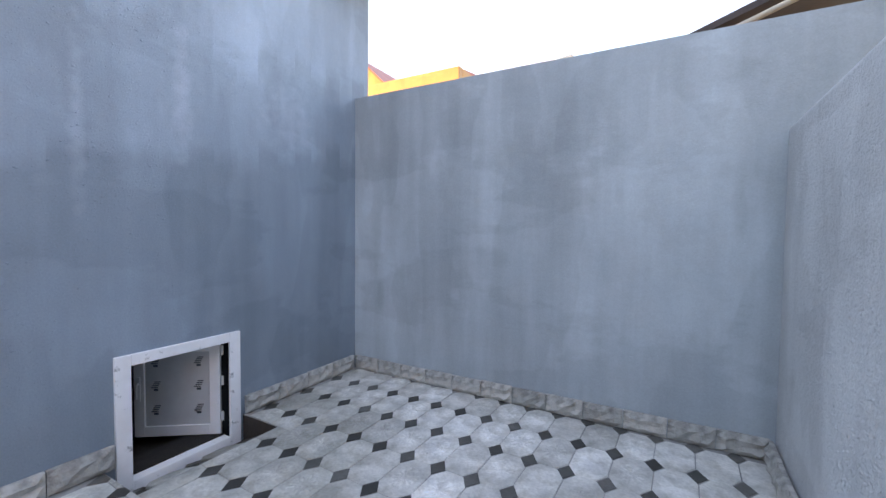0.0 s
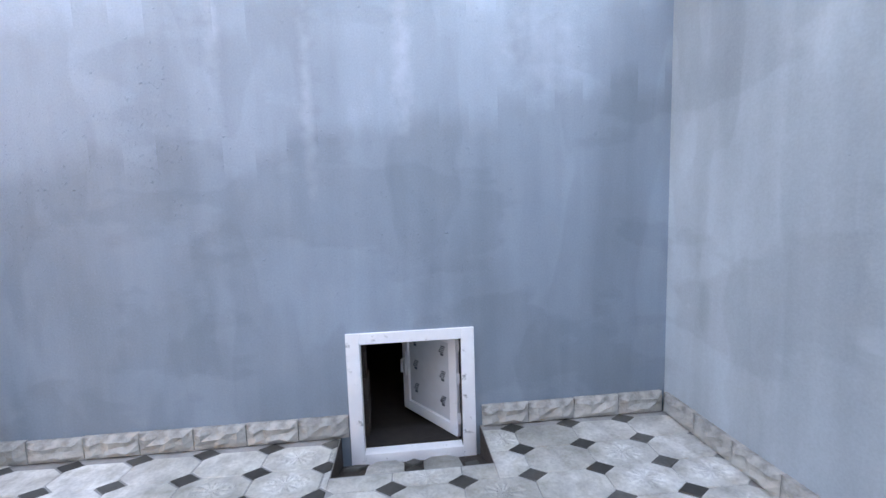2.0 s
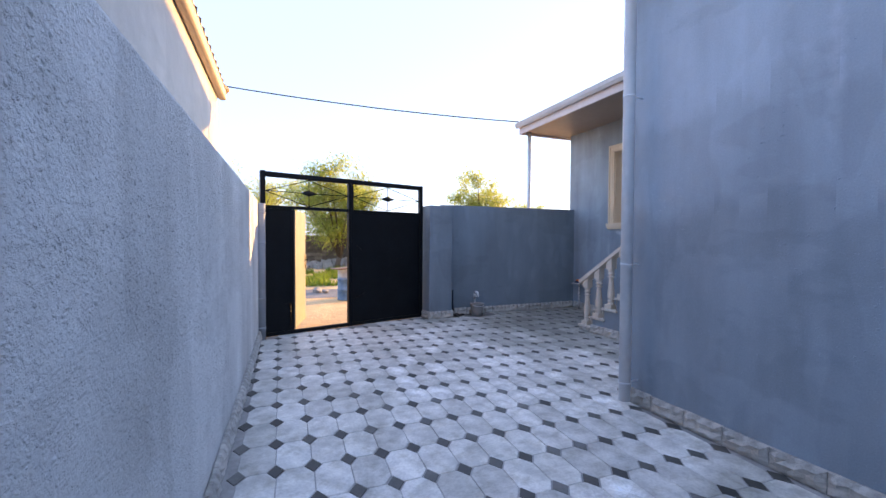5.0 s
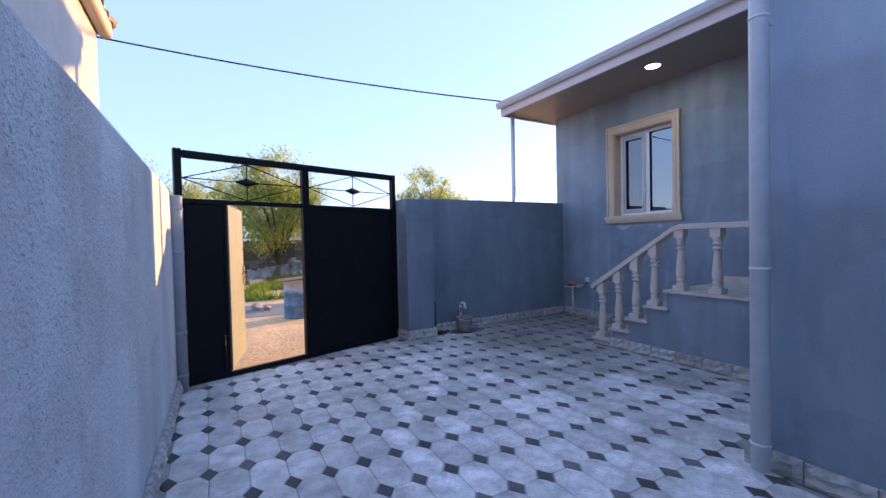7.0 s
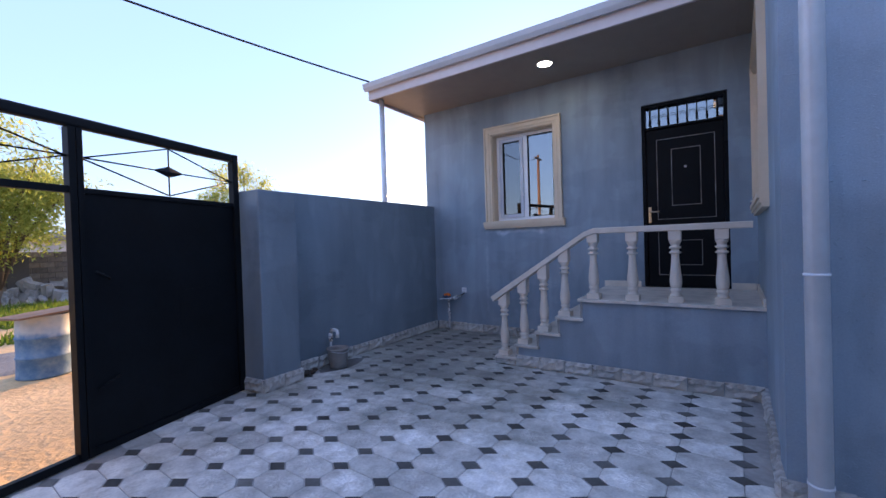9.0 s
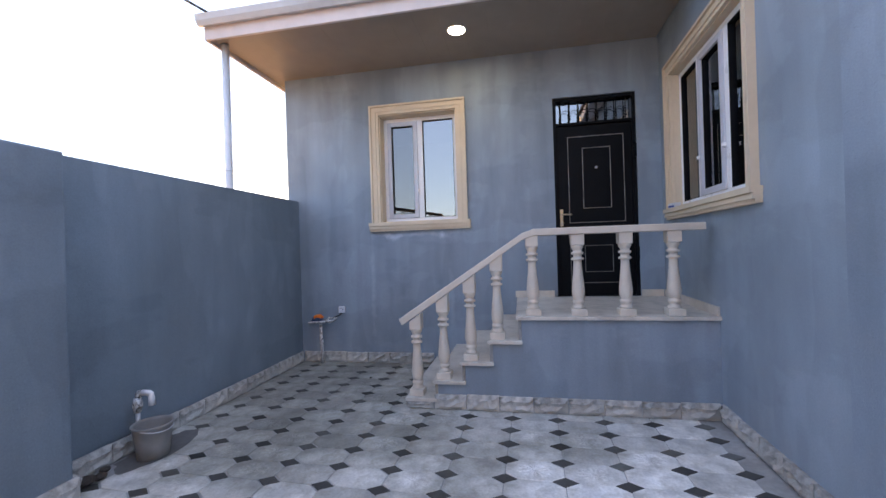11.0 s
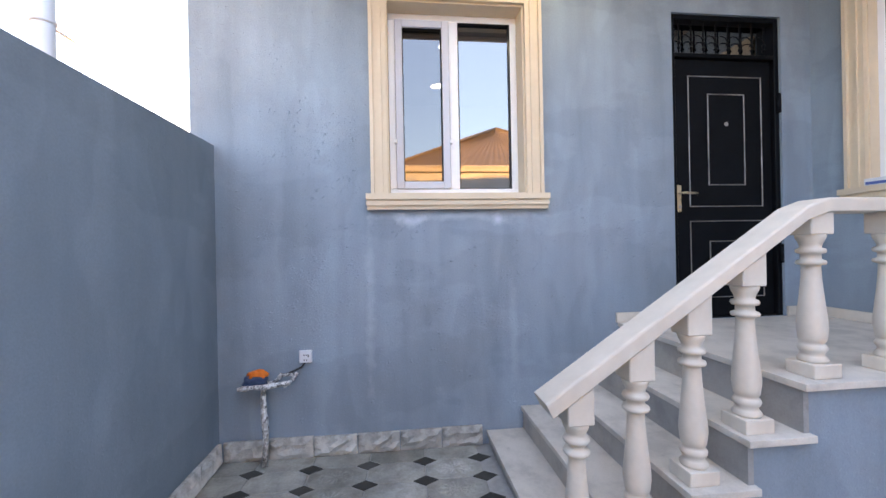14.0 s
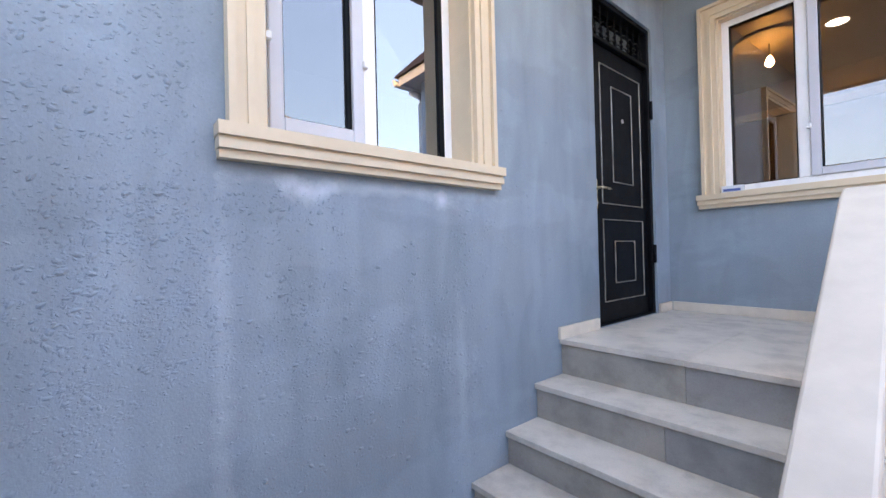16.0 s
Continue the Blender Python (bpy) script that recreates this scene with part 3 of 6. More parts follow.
# ---- roofs and eaves ----
def porch_roof():
    roof = thing("porch_roof", None, None, "overhanging house eave with pale fascia and gutter", "roof", at=(0, 0, 0))
    # soffit boards
    bm = bmesh.new()
    y = -5.50
    while y < BY - 0.01:
        y2 = min(y + 0.245, BY)
        box(bm, DX + 0.001, -4.43, y, y2 - 0.0008, 3.805, 3.83)
        y = y2
    box(bm, DX - 0.3, -4.43, -5.50, BY, 3.832, 3.85)
    box(bm, DX - 0.3, DX - 0.001, -5.50, -5.372, 3.805, 3.83)
    part("soffit", bm, M["soffit"], roof, "tan boarded soffit")
    part("fascia", bevel(boxes((-4.43, -4.40, -5.53, BY, 3.76, 3.95), (DX - 0.3, -4.43, -5.53, -5.502, 3.76, 3.95)), 0.004), M["fascia"], roof)
    bm = bmesh.new()
    prof = [(-4.40, 3.90), (-4.345, 3.885), (-4.315, 3.93), (-4.30, 3.99), (-4.325, 3.995), (-4.34, 3.945), (-4.36, 3.915), (-4.398, 3.92)]
    a = [bm.verts.new((x, -5.56, z)) for x, z in prof]
    b = [bm.verts.new((x, BY, z)) for x, z in prof]
    for i in range(len(prof)):
        j = (i + 1) % len(prof)
        bm.faces.new((a[i], a[j], b[j], b[i]))
    bm.faces.new(a), bm.faces.new(b[::-1])
    part("gutter", bm, M["zinc"], roof)
    bm = bmesh.new()
    prism(bm, [(-9.8, -5.60), (-4.37, -5.60), (-4.37, BY), (-9.8, BY)], 3.955, [5.0, 3.985, 3.985, 5.0])
    part("roof_sheet", bm, M["brown_sheet"], roof)
    return roof


M["soffit"] = simple("tan_soffit_board", (0.33, 0.27, 0.22), 0.42, 0.0, 6, 0.1, 0.05, 0.001)
porch_roof()


def north_roof():
    roof = thing("house_roof", None, None, "low house roof with a pale gutter above the hatch wall", "roof", at=(0, 0, 0))
    part("soffit", boxes((HX - 0.02, -2.36, -1.00, NY + 0.3, 3.965, 3.985), (-5.6, HX - 0.02, -1.00, BY + 0.1, 3.965, 3.985)), M["zinc"], roof)
    part("fascia", boxes((-2.38, -2.36, -1.0, NY + 0.3, 3.93, 4.06), (-4.2, -2.36, -1.02, -1.0, 3.93, 4.06)), M["zinc"], roof)
    bm = bmesh.new()
    prof = [(-2.36, 3.94), (-2.29, 3.93), (-2.255, 3.99), (-2.24, 4.06), (-2.26, 4.06), (-2.28, 4.0), (-2.30, 3.955), (-2.36, 3.96)]
    a = [bm.verts.new((x, -1.06, z)) for x, z in prof]
    b = [bm.verts.new((x, NY + 0.3, z)) for x, z in prof]
    for i in range(len(prof)):
        j = (i + 1) % len(prof)
        bm.faces.new((a[i], a[j], b[j], b[i]))
    bm.faces.new(a), bm.faces.new(b[::-1])
    part("gutter", bm, M["zinc"], roof)
    part("roof_sheet", prism(bmesh.new(), [(-9.8, -1.06), (-2.30, -1.06), (-2.30, NY + 0.4), (-9.8, NY + 0.4)], 4.065, [5.0, 4.09, 4.09, 5.0]), M["brown_sheet"], roof)


north_roof()


def downpipe(x, y, z0, z1, r, clamps, label, foot=True):
    p = thing("downpipe", None, None, label, "downpipe", at=(x, y, 0))
    bm = bmesh.new()
    pts = [(0, 0, z0), (0, 0, z1)]
    if foot:
        tube(bm, [(0, 0, z0), (0, 0, z1 - 0.25), (0.02, -0.01, z1 - 0.12), (0.2, -0.05, z1)], r, 18)
    else:
        tube(bm, pts, r, 14)
    part("pipe", bm, M["pipe"], p)
    for z in clamps:
        bm = bmesh.new()
        tube(bm, [(0, 0, z - 0.008), (0, 0, z + 0.008)], r + 0.004, 18)
        tube(bm, [(0, 0, z), (-0.17, 0, z)], 0.006, 6)
        part("clamp", bm, M["pipe"], p)
    return p


downpipe(HX + 0.155, -0.665, 0.06, 3.95, 0.050, (0.22, 1.275, 2.75), "pale grey plastic downpipe at the house corner")
downpipe(-4.60, -5.44, -0.05, 3.80, 0.040, (2.4,), "thin pale pole under the eave corner", foot=False)

# ---- octagonal floor tiles, rows slightly skewed as laid ----
TA, TB, TO = Vector((0.2272, -0.0079)), Vector((-0.0013, 0.3706)), Vector((-0.020, 0.055))
YARD = [(-5.62, -5.2), (-2.62, -5.2), (-2.12, -5.27), (0.70, -4.52), (0.85, 3.43), (-2.59, 3.43), (-2.59, -0.78), (-5.62, -0.78)]


def inside_yard(p, grow=0.0):
    hit = False
    for (x0, y0), (x1, y1) in zip(YARD, YARD[1:] + YARD[:1]):
        if (y0 > p.y) != (y1 > p.y) and p.x < (x1 - x0) * (p.y - y0) / (y1 - y0) + x0:
            hit = not hit
    return hit


def slab_piece(outline, h=0.05, inset=0.004):
    """A paving piece: straight sides, a small chamfer and a flat top at z 0."""
    bm = bmesh.new()
    n = len(outline)
    cx, cy = sum(p[0] for p in outline) / n, sum(p[1] for p in outline) / n
    low = [bm.verts.new((x, y, -h)) for x, y in outline]
    mid = [bm.verts.new((x, y, -inset)) for x, y in outline]
    top = []
    for x, y in outline:
        d = Vector((x - cx, y - cy))
        d *= 1 - inset / d.length
        top.append(bm.verts.new((cx + d.x, cy + d.y, 0)))
    for i in range(n):
        j = (i + 1) % n
        bm.faces.new((low[i], low[j], mid[j], mid[i]))
        bm.faces.new((mid[i], mid[j], top[j], top[i]))
    bm.faces.new(top)
    return bm


A2, B2 = 0.2272 / 2, 0.3706 / 2
DXH, DYH, GAP = 0.058, 0.084, 0.0024
octagon = [(A2 - GAP, -B2 + DYH), (A2 - GAP, B2 - DYH), (A2 - DXH, B2 - GAP), (-A2 + DXH, B2 - GAP),
           (-A2 + GAP, B2 - DYH), (-A2 + GAP, -B2 + DYH), (-A2 + DXH, -B2 + GAP), (A2 - DXH, -B2 + GAP)]
rhomb = [(DXH - 0.004, 0), (0, DYH - 0.005), (-DXH + 0.004, 0), (0, -DYH + 0.005)]
TILES, CUT = [], []   # laid at the end of the file; CUT ones meet the hatch pit
for j in range(-20, 16):
    for i in range(-40, 20):
        dcen = TO + TA * i + TB * j
        for kind, c in (("insert", dcen), ("tile", dcen + TA * 0.5 + TB * 0.5)):
            if not inside_yard(c):
                continue
            if c.x < -2.02 and 1.04 < c.y < 2.41:
                CUT.append((kind, c.x, c.y))
                continue
            if c.x < -4.35 and c.y > -3.30:
                continue
            TILES.append((kind, c.x, c.y))


# ---- rock-faced base stones ----
def stone_mesh(seed, length=0.285, height=0.135, depth=0.045):
    """Runs along +x, its rough face to -y, its back at y 0."""
    rnd = random.Random(seed)
    bm = bmesh.new()
    nx, nz = 6, 4
    front, back = [], []
    for k in range(nz + 1):
        row = []
        for i in range(nx + 1):
            edge = i in (0, nx) or k in (0, nz)
            d = depth * (0.55 if edge else 1.0 + rnd.uniform(-0.35, 0.3))
            row.append(bm.verts.new((length * (i / nx) + (0 if i in (0, nx) else rnd.uniform(-0.008, 0.008)), -d,
                                     height * (k / nz) + (0 if k in (0, nz) else rnd.uniform(-0.006, 0.006)))))
        front.append(row)
    for k in range(nz):
        for i in range(nx):
            bm.faces.new((front[k][i], front[k][i + 1], front[k + 1][i + 1], front[k + 1][i]))
    loop = front[0] + [r[-1] for r in front[1:]] + front[-1][-2::-1] + [r[0] for r in front[-2:0:-1]]
    rear = [bm.verts.new((v.co.x, 0.0, v.co.z)) for v in loop]
    for a in range(len(loop)):
        b = (a + 1) % len(loop)
        bm.faces.new((loop[b], loop[a], rear[a], rear[b]))
    me = mesh_of("stone", bm, M["stone"])
    return me


STONES = [stone_mesh(s) for s in range(7)]


def base_course(name, p0, p1, label, height=1.0, z=0.0, step=0.293):
    """A row of stones from p0 to p1, standing proud to the right-hand side of that way."""
    p0, p1 = Vector(p0), Vector(p1)
    d = (p1 - p0)
    n = max(1, round(d.length / step))
    yaw = math.degrees(math.atan2(d.y, d.x))
    course = thing(name, None, None, label, "baseboard", kind="structure", at=pose(p0.x, p0.y, z, 0, 0, yaw))
    rnd = random.Random(name)
    for i in range(n):
        s = d.length / n
        m = Matrix.Translation((i * s + 0.002, 0, 0)) @ Matrix.Diagonal(((s - 0.005) / 0.285, 1, height * rnd.uniform(0.97, 1.03), 1))
        part("stone", STONES[rnd.randrange(7)], None, course, at=m)
    return course


STONE_LABEL = "row of rough rock-faced grey base stones"
base_course("baseboard_hatch_low", (HX, -0.81), (HX, 1.335), STONE_LABEL)
base_course("baseboard_hatch_high", (HX, 2.18), (HX, NY - 0.03), STONE_LABEL)
base_course("baseboard_north", (HX + 0.03, NY), (0.83, NY), STONE_LABEL)
base_course("baseboard_east", (0.84, NY - 0.03), (0.712, -4.36), "row of pale rough base stones along the boundary wall", 1.0)
base_course("baseboard_south", (-2.72, SY), (DX + 0.03, SY), STONE_LABEL)
base_course("baseboard_door_wall", (DX, SY + 0.03), (DX, -3.40), STONE_LABEL)
base_course("baseboard_porch_side", (-4.22, -0.718), (HX + 0.03, -0.78), STONE_LABEL)
base_course("baseboard_pillar_front", (-2.13, -4.985), (-2.62, -4.985), STONE_LABEL)
base_course("baseboard_pillar_side", (-2.61, -4.985), (-2.66, -5.22), STONE_LABEL)
base_course("baseboard_pillar_gate", (-2.12, -5.28), (-2.15, -4.985), STONE_LABEL)

# ---- stairs and landing ----
SX = -4.25          # outer face of the stair block
NOSE = [(-3.37, 0.095), (-3.11, 0.257), (-2.855, 0.432), (-2.60, 0.627), (-2.345, LAND)]
stairs = thing("stairs", None, None, "five marble steps up to the door landing", "stairs", kind="structure", at=(0, 0, 0))
bm = bmesh.new()
edges = [y for y, z in NOSE] + [BY]
for (y, z), y2 in zip(NOSE, edges[1:]):
    box(bm, DX, SX, y + 0.045, y2 + 0.045 if y2 != BY else BY, -0.1, z - 0.03)
part("side_wall", bm, M["blue"], stairs, "blue-grey plastered stair side")
for k, (y, z) in enumerate(NOSE):
    y2 = edges[k + 1] + 0.05 if k < 4 else BY - 0.001
    cuts = (DX + 0.002, SX + 0.035) if k == 4 else (DX + 0.002, SX + 0.035)
    if k < 4:
        part("tread", bevel(boxes((cuts[0], cuts[1], y, y2, z - 0.03, z)), 0.004), M["tread"], stairs)
    else:
        part("landing_slab", bevel(boxes((DX + 0.002, -4.95, y, y2, z - 0.03, z)), 0.003), M["tread"], stairs)
        part("landing_slab", bevel(boxes((-4.949, SX + 0.035, y, y2, z - 0.03, z)), 0.003), M["tread"], stairs)
    zb = NOSE[k - 1][1] if k else 0.0
    part("riser", boxes((DX + 0.003, -4.952, y + 0.018, y + 0.043, zb, z - 0.031)), M["riser"], stairs)
    part("riser", boxes((-4.949, SX + 0.004, y + 0.018, y + 0.043, zb, z - 0.031)), M["riser"], stairs)
base_course("baseboard_stairs", (SX, -3.10), (SX, -0.74), STONE_LABEL, 0.98)
base_course("baseboard_first_step", (SX, -3.365), (SX, -3.105), STONE_LABEL, 0.48, step=0.28)
thing("skirting", bevel(boxes((DX + 0.002, DX + 0.022, -2.36, -1.90, LAND + 0.001, LAND + 0.075)), 0.003), M["marble"], "cream marble skirting strip", "skirting", kind="structure")
thing("skirting", bevel(boxes((DX + 0.002, DX + 0.022, -0.925, -0.692, LAND + 0.001, LAND + 0.075)), 0.003),
      M["marble"], "cream marble skirting strip", "skirting", kind="structure")

thing("skirting", bevel(boxes((0.024, 1.40, -0.021, -0.001, LAND + 0.001, LAND + 0.075)), 0.003), M["marble"], "cream marble skirting strip", "skirting", kind="structure", at=PORCH)

# ---- stone railing ----
RX, RK, RS = -4.330, -2.22, 0.690     # rail line, kink, slope
RAIL_TOP = 1.603


def rail_under(y):
    return RAIL_TOP - 0.056 - (max(0.0, RK - y) * RS)


railing = thing("stair_railing", None, None, "carved cream limestone railing with turned balusters", "railing", at=(0, 0, 0))
bm = bmesh.new()
w = 0.074
prof = [(-w, 0.004), (-w + 0.004, 0.0), (w - 0.004, 0.0), (w, 0.004), (w, 0.050), (w - 0.003, 0.057), (w - 0.010, 0.060), (-w + 0.010, 0.060), (-w + 0.003, 0.057), (-w, 0.050)]
rings = []
ye = -3.375
for y in (ye, RK - 0.05, RK + 0.05, -0.80):
    zz = rail_under(y)
    if y == ye:
        rings.append([bm.verts.new((RX + x, y - 0.02 + z * -0.5, zz + z)) for x, z in prof])
    else:
        rings.append([bm.verts.new((RX + x, y, zz + z)) for x, z in prof])
for r0, r1 in zip(rings, rings[1:]):
    for i in range(len(prof)):
        j = (i + 1) % len(prof)
        bm.faces.new((r0[i], r0[j], r1[j], r1[i]))
bm.faces.new(rings[0]), bm.faces.new(rings[-1][::-1])
part("handrail", bm, M["rail"], railing, "white limestone handrail")
SHAFT = [(0.052, 0.060), (0.055, 0.072), (0.046, 0.085), (0.040, 0.095), (0.050, 0.110), (0.053, 0.122), (0.047, 0.134), (0.040, 0.142), (0.047, 0.150),
         (0.051, 0.170), (0.055, 0.205), (0.053, 0.245), (0.047, 0.300), (0.041, 0.360), (0.036, 0.420), (0.034, 0.468), (0.035, 0.479), (0.050, 0.482), (0.054, 0.490),
         (0.051, 0.499), (0.036, 0.505), (0.035, 0.527), (0.049, 0.531), (0.054, 0.540), (0.050, 0.550), (0.036, 0.556), (0.040, 0.572), (0.050, 0.592), (0.054, 0.606), (0.050, 0.614)]
shaft_mesh = mesh_of("shaft", lathe(bmesh.new(), SHAFT), M["marble"])
base_mesh = mesh_of("base_block", bevel(boxes((-0.066, 0.066, -0.066, 0.066, 0, 0.060)), 0.006), M["marble"])
for y, z in ((-3.275, 0.095), (-3.015, 0.257), (-2.76, 0.432), (-2.51, 0.627), (-2.19, LAND), (-1.80, LAND), (-1.41, LAND), (-1.03, LAND)):
    hgt = 0.61 if y > -2.3 else 0.615
    b = part("baluster", shaft_mesh, None, railing, at=(RX + 0.005, y, z))
    part("base_block", base_mesh, None, b)
    h0, h1 = rail_under(y - 0.055) - z + 0.004, rail_under(y + 0.055) - z + 0.004
    bm = bmesh.new()
    c = 0.055
    lo = [bm.verts.new(p) for p in ((-c, -c, 0.612), (c, -c, 0.612), (c, c, 0.612), (-c, c, 0.612))]
    hi = [bm.verts.new(p) for p in ((-c, -c, h0), (c, -c, h0), (c, c, h1), (-c, c, h1))]
    bm.faces.new(lo[::-1]), bm.faces.new(hi)
    for i in range(4):
        j = (i + 1) % 4
        bm.faces.new((lo[i], lo[j], hi[j], hi[i]))
    part("top_block", bevel(bm, 0.004, 1), M["marble"], b)


# ---- windows: local x along the wall, y outwards, z up ----
def moulding_ring(bm, x0, x1, z0, z1):
    """A stepped cream surround; the opening is x0..x1, z0..z1."""
    for a, b, d in ((0.0, 0.035, 0.030), (0.035, 0.060, 0.042), (0.060, 0.096, 0.034), (0.096, 0.120, 0.055)):
        box(bm, x0 - b, x0 - a, 0.0, d, z0, z1 + b)
        box(bm, x1 + a, x1 + b, 0.0, d, z0, z1 + b)
        box(bm, x0 - a, x1 + a, 0.0, d, z1 + a, z1 + b)
    return bm


def window(name, label, m, width, z0, z1, panes, deep=0.0):
    """panes: (left edge, right edge, is an opening sash, glass)."""
    h = width / 2
    wdw = thing(name, None, None, label, "window", kind="structure", at=m)
    part("surround", moulding_ring(bmesh.new(), -h, h, z0, z1), M["cream"], wdw, "cream stepped moulding")
    bm = bmesh.new()
    for a, b, d in ((0.0, 0.042, 0.076), (0.042, 0.054, 0.058), (0.054, 0.082, 0.064), (0.082, 0.11, 0.046)):
        box(bm, -h - 0.14 - d * 0.2, h + 0.14 + d * 0.2, 0.0, d, z0 - b, z0 - a)
    part("window_sill", bm, M["cream"], wdw, "cream stepped sill")
    part("reveal", boxes((-h, -h + 0.012, -0.235, 0.0, z0, z1), (h - 0.012, h, -0.235, 0.0, z0, z1), (-h, h, -0.235, 0.0, z0, z0 + 0.012), (-h, h, -0.235, 0.0, z1 - 0.012, z1)), M["cream"], wdw)
    f0, f1 = -0.125 - deep, -0.065 - deep
    bm = bmesh.new()
    box(bm, -h + 0.012, h - 0.012, f0, f1, z0 + 0.012, z0 + 0.062)
    box(bm, -h + 0.012, h - 0.012, f0, f1, z1 - 0.062, z1 - 0.012)
    edges = sorted({a for a, b, s, g in panes} | {b for a, b, s, g in panes})
    for k, x in enumerate(edges):
        wd = 0.05 if k in (0, len(edges) - 1) else 0.035
        lo = x if k == 0 else x - wd
        hi = x if k == len(edges) - 1 else x + wd
        box(bm, lo, hi, f0, f1, z0 + 0.062, z1 - 0.062)
    part("window_frame", bevel(bm, 0.004, 1), M["white_pvc"], wdw)
    for a, b, sash, g in panes:
        xa = a + (0.05 if a == edges[0] else 0.035)
        xb = b - (0.05 if b == edges[-1] else 0.035)
        za, zb = z0 + 0.062, z1 - 0.062
        if sash:
            s = 0.055
            bm = boxes((xa, xa + s, f0 + 0.01, f1 + 0.016, za, zb), (xb - s, xb, f0 + 0.01, f1 + 0.016, za, zb),
                       (xa + s, xb - s, f0 + 0.01, f1 + 0.016, za, za + s), (xa + s, xb - s, f0 + 0.01, f1 + 0.016, zb - s, zb))
            sf = part("sash", bevel(bm, 0.004, 1), M["sash"], wdw, "greyish white opening sash")
            for hx in (xa - 0.004, xb + 0.004):
                part("catch", bevel(boxes((hx - 0.012, hx + 0.012, f1, f1 + 0.035, z0 + 0.40, z0 + 0.43)), 0.003, 1), M["white_pvc"], sf)
            xa, xb, za, zb = xa + s, xb - s, za + s, zb - s
        part("gasket", boxes((xa - 0.001, xa + 0.007, f0 + 0.02, f1 - 0.004, za, zb), (xb - 0.007, xb + 0.001, f0 + 0.02, f1 - 0.004, za, zb),
                             (xa + 0.007, xb - 0.007, f0 + 0.02, f1 - 0.004, za - 0.001, za + 0.007), (xa + 0.007, xb - 0.007, f0 + 0.02, f1 - 0.004, zb - 0.007, zb + 0.001)), M["black_metal"], wdw)
        p = part("pane", boxes((xa + 0.002, xb - 0.002, f0 + 0.025, f0 + 0.029, za + 0.002, zb - 0.002)), M[g], wdw)
        p.visible_shadow = False
    return wdw


M["sash"] = simple("grey_white_sash", (0.55, 0.56, 0.61), 0.35, 0, 20, 0.05, 0.03, 0.001)
window("window_1", "white plastic window in a cream stepped surround", pose(DX, -3.54, 0, 0, 0, -90), 1.01, 1.815, 3.210,
       [(-0.493, 0.0, False, "glass"), (0.0, 0.493, True, "glass_net")], 0.085)
window("window_2", "wide three-part white window in a cream surround", PORCH @ pose(1.165, 0, 0, 0, 0, 180), 1.52, 1.80, 3.20,
       [(-0.748, -0.30, False, "glass_clear"), (-0.30, 0.26, True, "glass_clear"), (0.26, 0.748, False, "glass_clear")])


